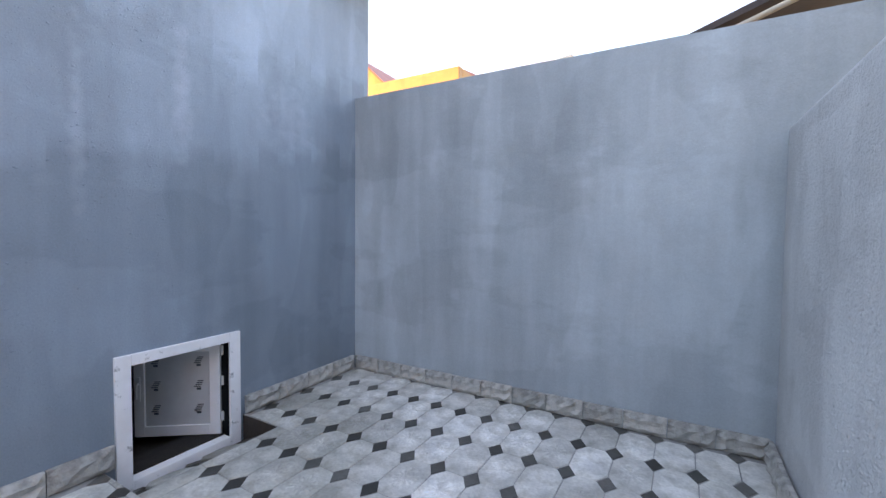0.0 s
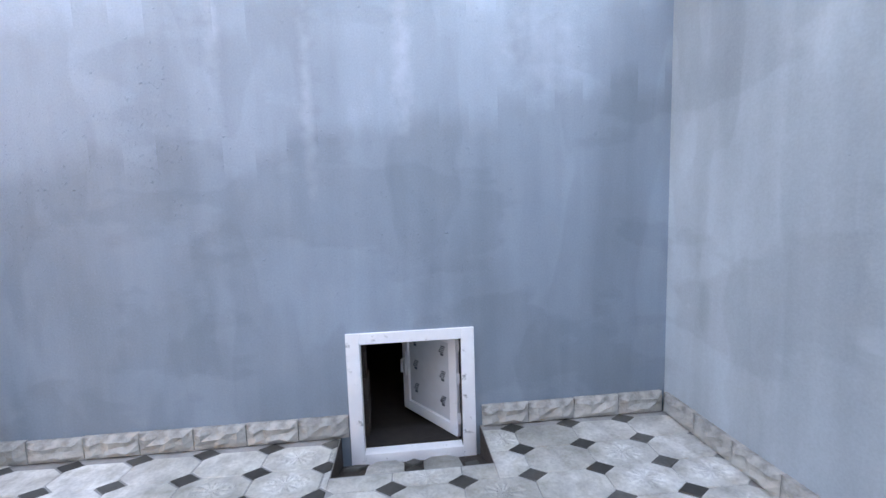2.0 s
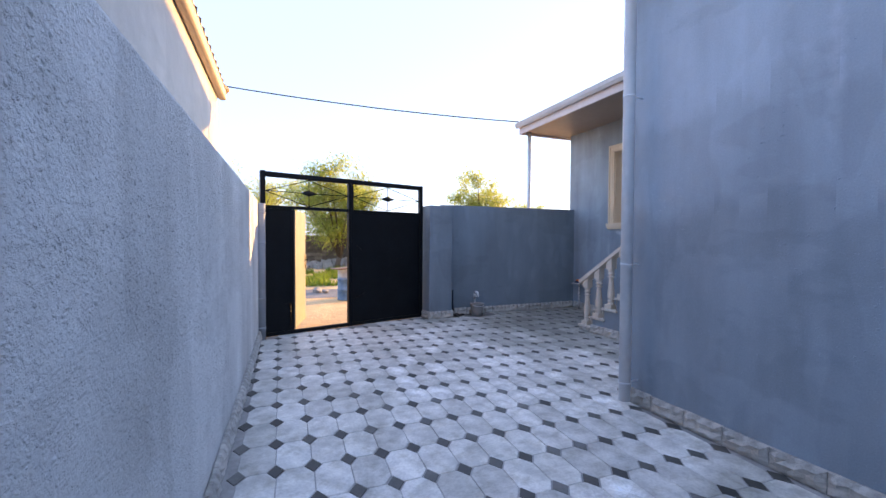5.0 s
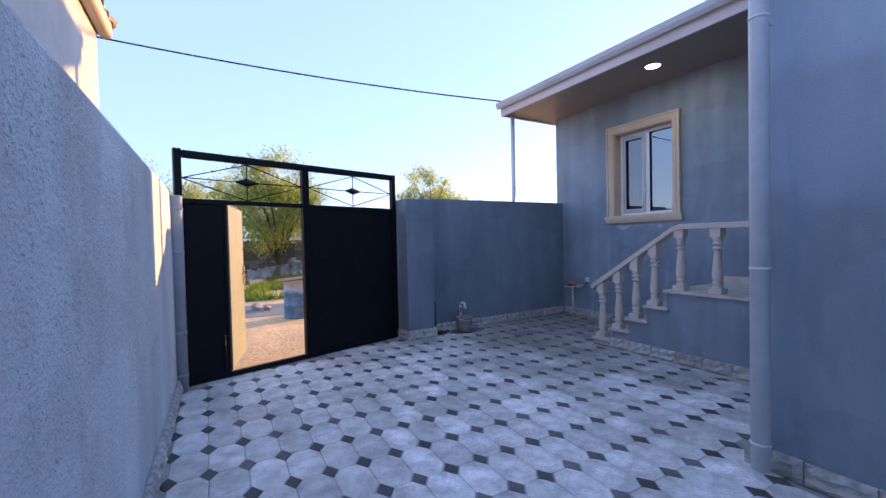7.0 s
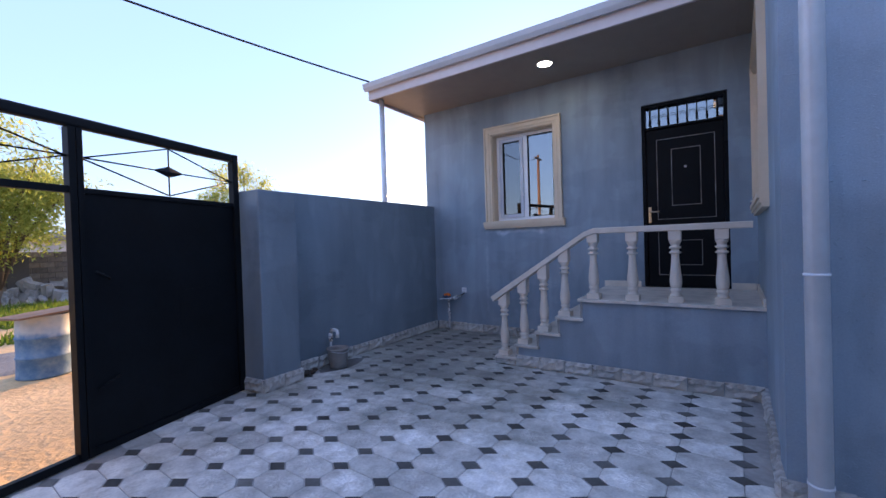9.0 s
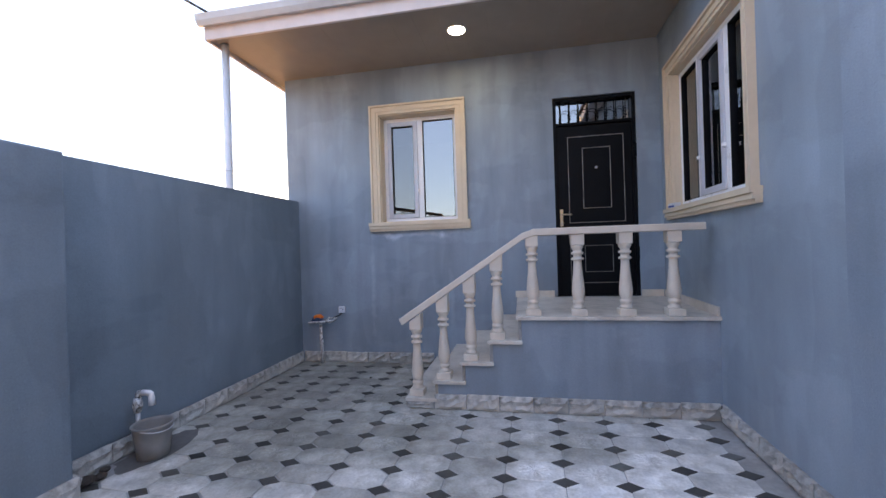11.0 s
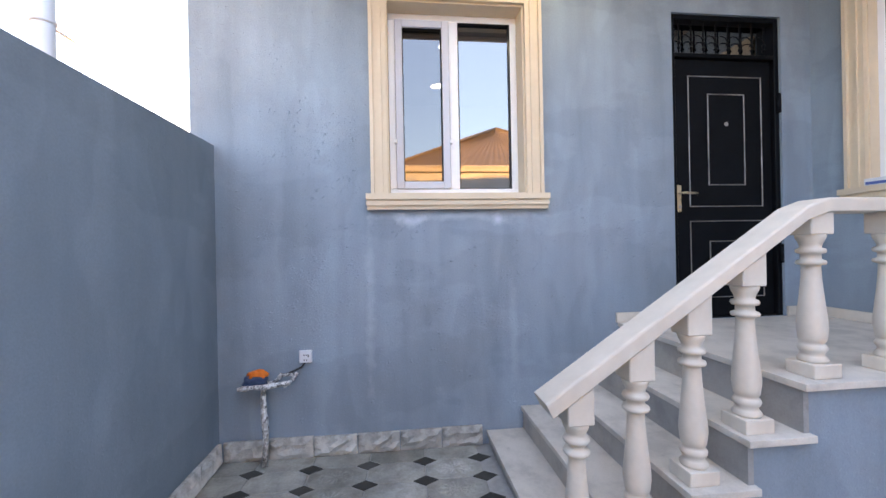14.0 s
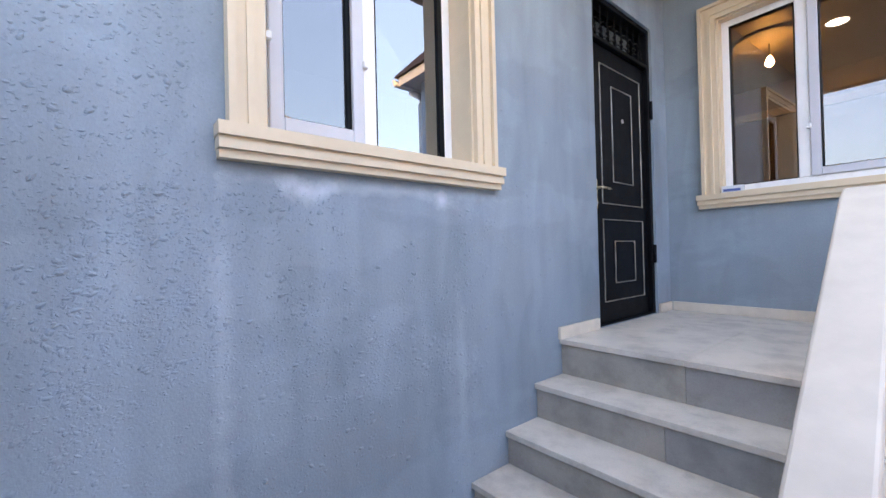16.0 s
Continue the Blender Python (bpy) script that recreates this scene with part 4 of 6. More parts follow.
# ---- black steel door ----
def front_door():
    d = thing("door_1", None, None, "closed black steel front door with grille transom", "door", kind="structure", at=pose(DX, -1.395, LAND, 0, 0, 90))
    # local: x along +y of the yard is to the right, y into the house, z up from the landing
    part("door_frame", bevel(boxes((-0.465, -0.425, 0.02, 0.16, 0, 2.375), (0.425, 0.465, 0.02, 0.16, 0, 2.375), (-0.425, 0.425, 0.02, 0.16, 2.335, 2.375),
                                   (-0.425, 0.425, 0.02, 0.16, 2.045, 2.075)), 0.004, 1), M["black_metal"], d)
    part("leaf", bevel(boxes((-0.424, 0.424, 0.055, 0.11, 0.008, 2.043)), 0.004, 1), M["black_metal"], d)

    def line_frame(x0, x1, z0, z1, t=0.0075):
        bm = boxes((x0, x1, 0.046, 0.056, z0, z0 + t), (x0, x1, 0.046, 0.056, z1 - t, z1), (x0, x0 + t, 0.046, 0.056, z0 + t, z1 - t), (x1 - t, x1, 0.046, 0.056, z0 + t, z1 - t))
        part("groove_trim", bevel(bm, 0.002, 1), M["door_line"], d, "worn silvery groove line")

    def raised(x0, x1, z0, z1):
        part("panel", bevel(boxes((x0, x1, 0.048, 0.056, z0, z1)), 0.006, 2), M["black_metal"], d)
    line_frame(-0.30, 0.335, 0.875, 1.91)
    line_frame(-0.135, 0.185, 1.045, 1.77)
    line_frame(-0.30, 0.335, 0.155, 0.765)
    line_frame(-0.135, 0.185, 0.285, 0.605)
    raised(-0.122, 0.172, 1.06, 1.755)
    raised(-0.122, 0.172, 0.30, 0.59)
    bm = bmesh.new()
    lathe(bm, [(0.016, 0), (0.016, 0.006), (0.011, 0.008), (0.011, 0.004), (0.004, 0.004)], 16)
    part("peephole", bm, M["silver"], d, "small silver peephole", at=pose(0.02, 0.047, 1.53, 90, 0, 0))
    lock = part("lock_plate", bevel(boxes((-0.408, -0.372, 0.045, 0.056, 0.835, 1.045)), 0.004), M["brass"], d, "brushed brass lock plate")
    bm = bmesh.new()
    tube(bm, [(-0.39, 0.05, 0.98), (-0.39, 0.0, 0.98), (-0.37, -0.005, 0.98), (-0.27, -0.003, 0.975)], 0.009, 8)
    part("handle", bm, M["brass"], lock)
    part("key_cylinder", tube(bmesh.new(), [(-0.39, 0.05, 0.875), (-0.39, 0.036, 0.875)], 0.010, 12), M["silver"], lock)
    for z in (0.42, 1.62):
        part("hinge", tube(bmesh.new(), [(0.452, 0.012, z), (0.452, 0.012, z + 0.15)], 0.017, 10), M["black_metal"], d)
    p = part("transom_pane", boxes((-0.424, 0.424, 0.10, 0.104, 2.077, 2.334)), M["glass"], d)
    p.visible_shadow = False
    for k in range(8):
        x = -0.37 + k * 0.105
        bm = bmesh.new()
        tube(bm, [(x, 0.05, 2.076), (x, 0.05, 2.335)], 0.006, 8)
        for z in (2.125, 2.165):
            bmesh.ops.create_uvsphere(bm, u_segments=8, v_segments=6, radius=0.015, matrix=Matrix.Translation((x, 0.05, z)))
        if k < 7:
            tube(bm, [(x + 0.0525 - 0.05 * math.cos(a), 0.05, 2.18 + 0.05 * math.sin(a)) for a in [i * math.pi / 8 for i in range(9)]], 0.004, 6)
        part("grille_bar", bm, M["black_metal"], d)
    part("threshold", boxes((-0.425, 0.425, 0.02, 0.15, 0.0, 0.008)), M["black_metal"], d)


M["door_line"] = simple("worn_door_line", (0.30, 0.29, 0.28), 0.4, 0.5, 70, 0.45, 0.1, 0.001)
front_door()
# inner backing of the doorway
wall("door_backing", boxes((DX - T - 0.12, DX - T - 0.02, -2.0, -0.8, LAND - 0.1, 3.5)), M["inside"], "dark hallway wall behind the door")


# ---- steel gate, standing askew between post and pillar ----
def gate():
    L, R = Vector((0.69, -4.54)), Vector((-2.10, -5.29))
    yaw = math.degrees(math.atan2(R.y - L.y, R.x - L.x))
    W = (R - L).length
    g = thing("gate", None, None, "black sheet-steel yard gate with an open wicket door", "gate", at=pose(L.x, L.y, 0.0, 0, 0, yaw))
    # local x runs from hinge side to pillar; +y is outwards (street)
    fr = 0.035
    part("post", bevel(boxes((0.0, 0.07, -fr, fr, 0.005, 2.50)), 0.006), M["gate_metal"], g)
    part("post", bevel(boxes((W - 0.07, W, -fr, fr, 0.005, 2.49)), 0.006), M["gate_metal"], g)
    part("top_rail", bevel(boxes((0.07, W - 0.07, -fr, fr, 2.41, 2.49)), 0.02, 3), M["gate_metal"], g)
    part("centre_post", bevel(boxes((1.385, 1.430, -fr, fr, 0.004, 2.41)), 0.004), M["gate_metal"], g)
    part("centre_post", bevel(boxes((1.436, 1.475, -fr, fr, 0.004, 2.41)), 0.004), M["gate_metal"], g)
    part("mid_rail", bevel(boxes((0.07, 1.385, -0.025, 0.025, 1.935, 1.985)), 0.004), M["gate_metal"], g)
    part("mid_rail", bevel(boxes((1.475, W - 0.07, -0.025, 0.025, 1.94, 1.98)), 0.004), M["gate_metal"], g)
    part("bottom_rail", bevel(boxes((0.07, 1.385, -0.025, 0.025, 0.003, 0.06)), 0.004), M["gate_metal"], g)
    part("bottom_rail", bevel(boxes((1.475, W - 0.07, -0.025, 0.025, 0.003, 0.06)), 0.004), M["gate_metal"], g)
    part("sheet_panel", boxes((0.07, 0.455, -0.008, 0.0, 0.004, 1.95)), M["gate_metal"], g)
    part("sheet_panel", boxes((1.475, W - 0.07, -0.008, 0.0, 0.004, 1.95)), M["gate_metal"], g)
    part("jamb", bevel(boxes((0.455, 0.490, -0.02, 0.02, 0.03, 1.935)), 0.003), M["gate_metal"], g)
    part("patch_plate", boxes((1.48, 1.66, -0.012, -0.008, 1.48, 1.97)), M["gate_metal"], g)
    part("patch_plate", boxes((2.2, 2.45, -0.011, -0.008, 0.75, 1.15)), M["gate_metal"], g)
    for x0, x1 in ((0.07, 1.385), (1.475, W - 0.07)):
        c, z = (x0 + x1) / 2, 2.20
        bm = bmesh.new()
        v = [bm.verts.new(p) for p in ((c - 0.145, 0, z), (c, -0.02, z), (c + 0.145, 0, z), (c, 0.02, z), (c, 0, z + 0.05), (c, 0, z - 0.05))]
        for a, b in ((0, 1), (1, 2), (2, 3), (3, 0)):
            bm.faces.new((v[a], v[b], v[4])), bm.faces.new((v[b], v[a], v[5]))
        part("diamond", bm, M["gate_metal"], g)
        for p, q in (((x0, 0, z), (c, 0, 2.405)), ((x0, 0, z), (c, 0, 1.99)), ((x0, 0, z + 0.004), (c - 0.14, 0, z)),
                     ((x1, 0, z), (c, 0, 2.405)), ((x1, 0, z), (c, 0, 1.99)), ((x1, 0, z + 0.004), (c + 0.14, 0, z)), ((c, 0, 1.985), (c, 0, 2.41))):
            part("bar", tube(bmesh.new(), [p, q], 0.0065, 6), M["gate_metal"], g)
    bm = bmesh.new()
    tube(bm, [(0.36, -0.03, 0.48), (0.43, -0.03, 0.48), (0.43, -0.03, 0.09)], 0.008, 8)
    part("drop_bolt", bm, M["gate_metal"], g)
    bm = bmesh.new()
    tube(bm, [(1.53, -0.03, 1.36), (1.58, -0.04, 1.33), (1.62, -0.035, 1.30)], 0.009, 8)
    part("latch", bm, M["gate_metal"], g)
    bm = bmesh.new()
    tube(bm, [(1.52, -0.025, 0.49), (1.68, -0.025, 0.55)], 0.007, 8)
    part("drop_bolt", bm, M["gate_metal"], g)
    for z in (0.45, 1.1, 1.75):
        part("hinge", tube(bmesh.new(), [(-0.005, -0.045, z), (-0.005, -0.045, z + 0.09)], 0.016, 10), M["gate_metal"], g)
    # the wicket leaf, hinged at its jamb and swung out
    leaf = part("wicket_leaf", bevel(boxes((0.0, 0.86, -0.018, 0.018, 0.0, 1.865)), 0.004), M["leaf_paint"], g, "sunlit beige wicket leaf swung open", at=pose(0.505, 0.03, 0.065, 0, 0, WICKET))
    part("lock_case", bevel(boxes((0.79, 0.845, -0.034, -0.018, 0.90, 1.14)), 0.003), M["brass"], leaf, "worn brass lock plate")
    part("lever", tube(bmesh.new(), [(0.82, -0.03, 1.06), (0.82, -0.07, 1.06), (0.72, -0.075, 1.05)], 0.008, 8), M["gate_metal"], leaf)
    part("bolt", tube(bmesh.new(), [(0.80, -0.03, 1.36), (0.89, -0.03, 1.36)], 0.008, 8), M["gate_metal"], leaf)


WICKET = 62.0
gate()


# ---- low hatch ----
def hatch():
    h = thing("hatch", None, None, "low white plastic hatch window standing open, stickers on its pane", "hatch", at=pose(HX, 1.74, 0.0, 0, 0, 90))
    # local x to the right (yard's +y), y into the house
    w0, w1, z0, z1 = -0.40, 0.40, -0.205, 0.655
    bm = boxes((w0, w0 + 0.085, -0.018, 0.06, z0, z1), (w1 - 0.085, w1, -0.018, 0.06, z0, z1),
               (w0 + 0.085, w1 - 0.085, -0.018, 0.06, z0, z0 + 0.075), (w0 + 0.085, w1 - 0.085, -0.018, 0.06, z1 - 0.07, z1))
    part("hatch_frame", bevel(bm, 0.005), M["worn_white"], h, "scuffed white plastic frame")
    part("track", boxes((w1 - 0.088, w1 - 0.082, 0.0, 0.10, z0 + 0.075, z1 - 0.07)), M["black_metal"], h)
    for z in (-0.02, 0.25, 0.48):
        part("hinge", boxes((w1 - 0.10, w1 - 0.084, 0.058, 0.075, z, z + 0.07)), M["white_pvc"], h)
    # the sash swings inwards from its right-hand hinges
    sash = part("sash", bevel(boxes((-0.60, -0.53, -0.025, 0.025, 0, 0.70), (-0.075, 0, -0.025, 0.025, 0, 0.70), (-0.53, -0.075, -0.025, 0.025, 0, 0.075), (-0.53, -0.075, -0.025, 0.025, 0.63, 0.70)), 0.004),
                M["white_pvc"], h, at=pose(w1 - 0.09, 0.085, z0 + 0.085, 0, 0, -54))
    part("panel", boxes((-0.535, -0.07, -0.006, 0.006, 0.07, 0.635)), M["panel_white"], sash, "white panel with printed film")
    for x in (-0.46, -0.16):
        for z in (0.18, 0.36, 0.54):
            bm = bmesh.new()
            for k in range(4):
                box(bm, x - 0.03 + k * 0.008, x + 0.035 - (3 - k) * 0.006, -0.0092, -0.0065, z + k * 0.014, z + 0.007 + k * 0.014)
            box(bm, x - 0.012, x + 0.018, -0.0092, -0.0065, z - 0.022, z - 0.006)
            part("film_print", bm, M["print"], sash, "small dark printed marks")
    bm = boxes((-0.575, -0.553, -0.033, -0.025, 0.27, 0.45))
    tube(bm, [(-0.564, -0.03, 0.40), (-0.564, -0.06, 0.40), (-0.564, -0.062, 0.30)], 0.009, 8)
    part("handle", bm, M["white_pvc"], sash)
    return h


M["worn_white"] = simple("scuffed_white_pvc", (0.90, 0.90, 0.91), 0.4, 0, 16, 0.07, 0.15, 0.003)
M["panel_white"] = simple("dull_white_panel", (0.60, 0.62, 0.64), 0.45, 0, 12, 0.1, 0.05, 0.001)
M["print"] = simple("dark_print", (0.06, 0.07, 0.09), 0.6)
n, l = M["worn_white"].node_tree.nodes, M["worn_white"].node_tree.links
b = n["Principled BSDF"]
clean = b.inputs["Base Color"].links[0].from_socket
scuffs = ramp(n, l, noise_at(n, l, 17, 7, (1, 1, 1), 0.65), [(0.62, (0.0,)), (0.72, (0.7,))])
l.new(mix(n, l, clean, (0.09, 0.085, 0.08), scuffs), b.inputs["Base Color"])
hatch()
# rough masonry cheeks inside the opening
cheek = thing("opening_cheek", None, None, "rough block edge inside the hatch opening", "masonry", kind="structure", at=(0, 0, 0))
rnd = random.Random(5)
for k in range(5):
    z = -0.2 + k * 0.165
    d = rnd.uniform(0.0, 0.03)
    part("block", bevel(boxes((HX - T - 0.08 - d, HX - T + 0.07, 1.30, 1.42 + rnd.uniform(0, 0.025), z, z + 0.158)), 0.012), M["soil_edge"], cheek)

# broken tiles lying on the ramp: two octagons and inserts, tipped towards the wall
tip = math.degrees(math.atan2(0.165, 0.43))


# ---- things in the yard ----
def soffit_lamp(x, y):
    lamp = thing("ceiling_light", None, None, "round lit white downlight in the soffit", "light", at=(x, y, 3.805))
    part("rim", lathe(bmesh.new(), [(0.105, 0.0), (0.105, -0.006), (0.094, -0.010), (0.090, -0.004)], 32), M["white_pvc"], lamp)
    part("diffuser", lathe(bmesh.new(), [(0.088, -0.0045), (0.088, -0.0085), (0.06, -0.010)], 32), M["lamp"], lamp)


soffit_lamp(-4.94, -2.89)
for x in (-7.45, -8.6):
    lamp = thing("ceiling_light", None, None, "round lit downlight in the room ceiling", "light", at=(x, -3.38, 3.80))
    part("rim", lathe(bmesh.new(), [(0.105, 0.0), (0.105, -0.006), (0.094, -0.010), (0.090, -0.004)], 32), M["white_pvc"], lamp)
    part("diffuser", lathe(bmesh.new(), [(0.088, -0.0045), (0.088, -0.0085), (0.06, -0.010)], 32), M["room_lamp"], lamp)

# pendant bulb, medallion and cornice in the north room
pend = thing("pendant_lamp", None, None, "lit warm bulb hanging under a ceiling rose", "lamp", at=(-5.34, 1.55, 3.80))
part("ceiling_rose", lathe(bmesh.new(), [(0.36, 0.0), (0.36, -0.02), (0.33, -0.03), (0.30, -0.015), (0.2, -0.015), (0.17, -0.03), (0.1, -0.045), (0.05, -0.05)], 40), M["inside_white"], pend, "round plaster ceiling rose")
part("cord", tube(bmesh.new(), [(0, 0, -0.05), (0, 0, -0.2)], 0.008, 8), M["black_metal"], pend)
bm = bmesh.new()
lathe(bm, [(0.015, 0.0), (0.03, -0.03), (0.045, -0.07), (0.04, -0.10), (0.02, -0.12)], 16, (0, 0, -0.2))
part("bulb", bm, M["bulb"], pend, "glowing orange bulb")
thing("cornice", boxes((-9.4, HX - T, NY - 0.23, NY - 0.152, 3.30, 3.36), (-9.4, HX - T, NY - 0.19, NY - 0.152, 3.36, 3.42)), M["cream"], "pale cornice strip along the room wall", "cornice", kind="structure")
thing("doorway_trim", boxes((-6.75, -6.65, NY - 0.18, NY - 0.152, 0.8, 2.9), (-5.85, -5.75, NY - 0.18, NY - 0.152, 0.8, 2.9), (-6.75, -5.75, NY - 0.18, NY - 0.152, 2.9, 3.0)), M["inside_white"], "pale trim round an inner doorway", "trim", kind="structure")


def wall_tap():
    t = thing("garden_tap", None, None, "grey standpipe tap with a white plastic elbow spout", "tap", at=(-3.17, -5.145, 0))
    part("standpipe", tube(bmesh.new(), [(0, 0, 0), (0, 0, 0.40)], 0.016, 12), M["zinc"], t)
    bm = bmesh.new()
    tube(bm, [(0, 0, 0.30), (0, 0, 0.36), (0, 0, 0.41)], [0.024, 0.034, 0.024], 12)
    tube(bm, [(-0.02, -0.05, 0.345), (0.03, 0.0, 0.345)], 0.010, 8)
    part("valve", bm, M["wrapped_pipe"], t, "corroded metal valve")
    bm = bmesh.new()
    tube(bm, [(0, 0, 0.40), (0, 0, 0.435), (0.0, 0.015, 0.45), (0.0, 0.05, 0.45)], 0.018, 12)
    part("elbow", bm, M["wrapped_pipe"], t)
    bm = bmesh.new()
    tube(bm, [(0.0, 0.045, 0.45), (0.0, 0.10, 0.45), (0.0, 0.12, 0.44), (0.0, 0.127, 0.42), (0.0, 0.127, 0.36)], 0.022, 14)
    part("spout", bm, M["white_pvc"], t, "white plastic spout")


def bucket():
    b = thing("bucket", None, None, "old grey bucket standing under the tap", "bucket", at=(-3.14, -4.985, 0))
    bm = bmesh.new()
    lathe(bm, [(0.100, 0.0), (0.112, 0.10), (0.128, 0.225), (0.137, 0.232), (0.137, 0.245), (0.124, 0.245), (0.120, 0.225), (0.104, 0.10), (0.092, 0.02)], 28)
    part("shell", bm, M["bucket"], b)
    part("water", lathe(bmesh.new(), [(0.109, 0.15), (0.109, 0.152)], 28), M["black_void"], b, "dark water")
    bm = bmesh.new()
    tube(bm, [(0.13 * math.cos(a), 0.13 * math.sin(a) * 0.99, 0.235 - 0.035 * math.sin(a)) for a in [i * math.pi / 12 for i in range(13)]], 0.004, 6)
    part("bail", bm, M["zinc"], b)


wall_tap(), bucket()
# a dark hose end and stick against the pillar
bm = bmesh.new()
tube(bm, [(-2.72, -5.17, 0.0), (-2.70, -5.17, 0.25), (-2.705, -5.18, 0.5)], 0.012, 8)
thing("iron_rod", bm, M["black_metal"], "dark iron rod leaning in the wall corner", "rod")
rnd = random.Random(3)
for k, (x, y, s) in enumerate(((-2.74, -5.08, 0.05), (-2.82, -5.06, 0.035), (-2.90, -5.12, 0.03))):
    bm = bmesh.new()
    bmesh.ops.create_icosphere(bm, subdivisions=2, radius=s, matrix=Matrix.Translation((0, 0, s * 0.55)) @ Matrix.Diagonal((1.2, 0.9, 0.6, 1)))
    for v in bm.verts:
        v.co += noise.noise_vector(v.co * 30) * s * 0.25
        v.co.z = max(v.co.z, 0)
    thing("stone_lump", bm, M["soil_edge"], "dark lump of rubble beside the tap", "stone", group="lumps by the tap", at=(x, y, 0.001))
# dug-up wet patch round the tap
bm = bmesh.new()
pts = [bm.verts.new((0.34 * (1 + 0.25 * noise.noise((math.cos(a) * 2, math.sin(a) * 2, 0))) * math.cos(a), 0.16 * math.sin(a) * (1 + 0.3 * noise.noise((math.cos(a) * 3, math.sin(a) * 3, 4))), 0.0)) for a in [k * math.pi / 14 for k in range(28)]]
bm.faces.new(pts)
thing("wet_patch", bm, M["damp"], "damp dirt on the tiles beside the bucket", "dirt", kind="stuff", at=(-3.22, -5.02, 0.004))


def foot_scraper():
    t = thing("wash_stand", None, None, "white-spattered metal paddle stand holding a cap", "stand", at=(-5.52, -4.885, -0.005))
    part("stem", tube(bmesh.new(), [(0, 0, 0.02), (0.0, 0.01, 0.2), (0.005, 0.008, 0.33), (0.0, 0.0, 0.36), (0, 0.0, 0.55)], [0.020, 0.018, 0.025, 0.019, 0.017], 12), M["wrapped_pipe"], t)
    part("plate", bevel(boxes((-0.065, 0.060, -0.125, 0.04, 0.550, 0.558)), 0.003), M["wrapped_pipe"], t)
    part("bar", tube(bmesh.new(), [(0.070, -0.135, 0.552), (0.072, -0.09, 0.556), (0.075, -0.04, 0.560), (0.078, 0.05, 0.562), (0.075, 0.13, 0.574), (0.072, 0.19, 0.580)],
                     [0.013, 0.017, 0.014, 0.018, 0.015, 0.016], 10), M["wrapped_pipe"], t, "bar wrapped in crumpled foil tape")
    for y in (0.065, 0.165):
        part("prong", tube(bmesh.new(), [(0.075, y - 0.01, 0.56), (0.0, y + 0.02, 0.575), (-0.06, y + 0.035, 0.60)], 0.013, 8), M["wrapped_pipe"], t)
    part("crossbar", tube(bmesh.new(), [(-0.05, 0.09, 0.597), (-0.05, 0.20, 0.597)], 0.011, 8), M["wrapped_pipe"], t)


foot_scraper()


def cloth(name, mat, sx, sy, sz, seed, label, at):
    bm = bmesh.new()
    bmesh.ops.create_icosphere(bm, subdivisions=4, radius=1.0)
    for v in bm.verts:
        n1 = noise.noise(v.co * 1.6 + Vector((seed, 0, 0))) * 0.35 + noise.noise(v.co * 4 + Vector((0, seed, 0))) * 0.12
        v.co *= 1 + n1
        v.co = Vector((v.co.x * sx, v.co.y * sy, max(-0.25, v.co.z) * sz + 0.25 * sz))
    for f in bm.faces:
        f.smooth = True
    return thing(name, bm, mat, label, "cloth", at=at)


cloth("cloth", M["navy_cloth"], 0.052, 0.078, 0.045, 3.0, "crumpled navy blue cloth on the metal stand", (-5.52, -4.935, 0.556))
cloth("cap", M["orange_cloth"], 0.043, 0.066, 0.036, 9.0, "bright orange cloth cap lying on the navy cloth", (-5.535, -4.925, 0.598))

sock = thing("wall_socket", None, None, "white square double wall socket with a grey cable", "socket", at=pose(DX, -4.635, 0.695, 0, 0, 90))
part("plate", bevel(boxes((-0.042, 0.042, -0.028, 0.0, -0.042, 0.042)), 0.006), M["socket_white"], sock)
for x in (-0.008, 0.008):
    for z in (-0.022, 0.012):
        part("hole", boxes((x - 0.0035, x + 0.0035, -0.0295, -0.027, z - 0.0035, z + 0.0035)), M["black_metal"], sock)
part("mark", boxes((0.016, 0.022, -0.0295, -0.0275, -0.002, 0.014)), M["black_metal"], sock)
bm = bmesh.new()
tube(bm, [(DX + 0.012, -4.64, 0.655), (DX + 0.02, -4.66, 0.625), (DX + 0.035, -4.72, 0.600), (DX + 0.06, -4.77, 0.585), (DX + 0.075, -4.79, 0.580)], 0.007, 8)
thing("socket_cable", bm, M["wire"], "short dark cable from the socket to the stand", "cable")

bm = boxes((-0.07, 0.07, -0.03, 0.03, 0.0, 0.05))
carton = thing("small_box", bevel(bm, 0.004), M["carton"], "small white and blue box on the window sill", "box", at=pose(-5.15, -0.722, 1.8005, 0, 0, 8))
part("print_band", boxes((-0.06, 0.05, -0.0315, -0.0295, 0.006, 0.026)), M["carton_blue"], carton)
thing("twig", tube(bmesh.new(), [(-5.0, -4.02, 0.008), (-4.98, -4.0, 0.02)], 0.008, 6), M["black_metal"], "small dark scrap on the tiles", "scrap")

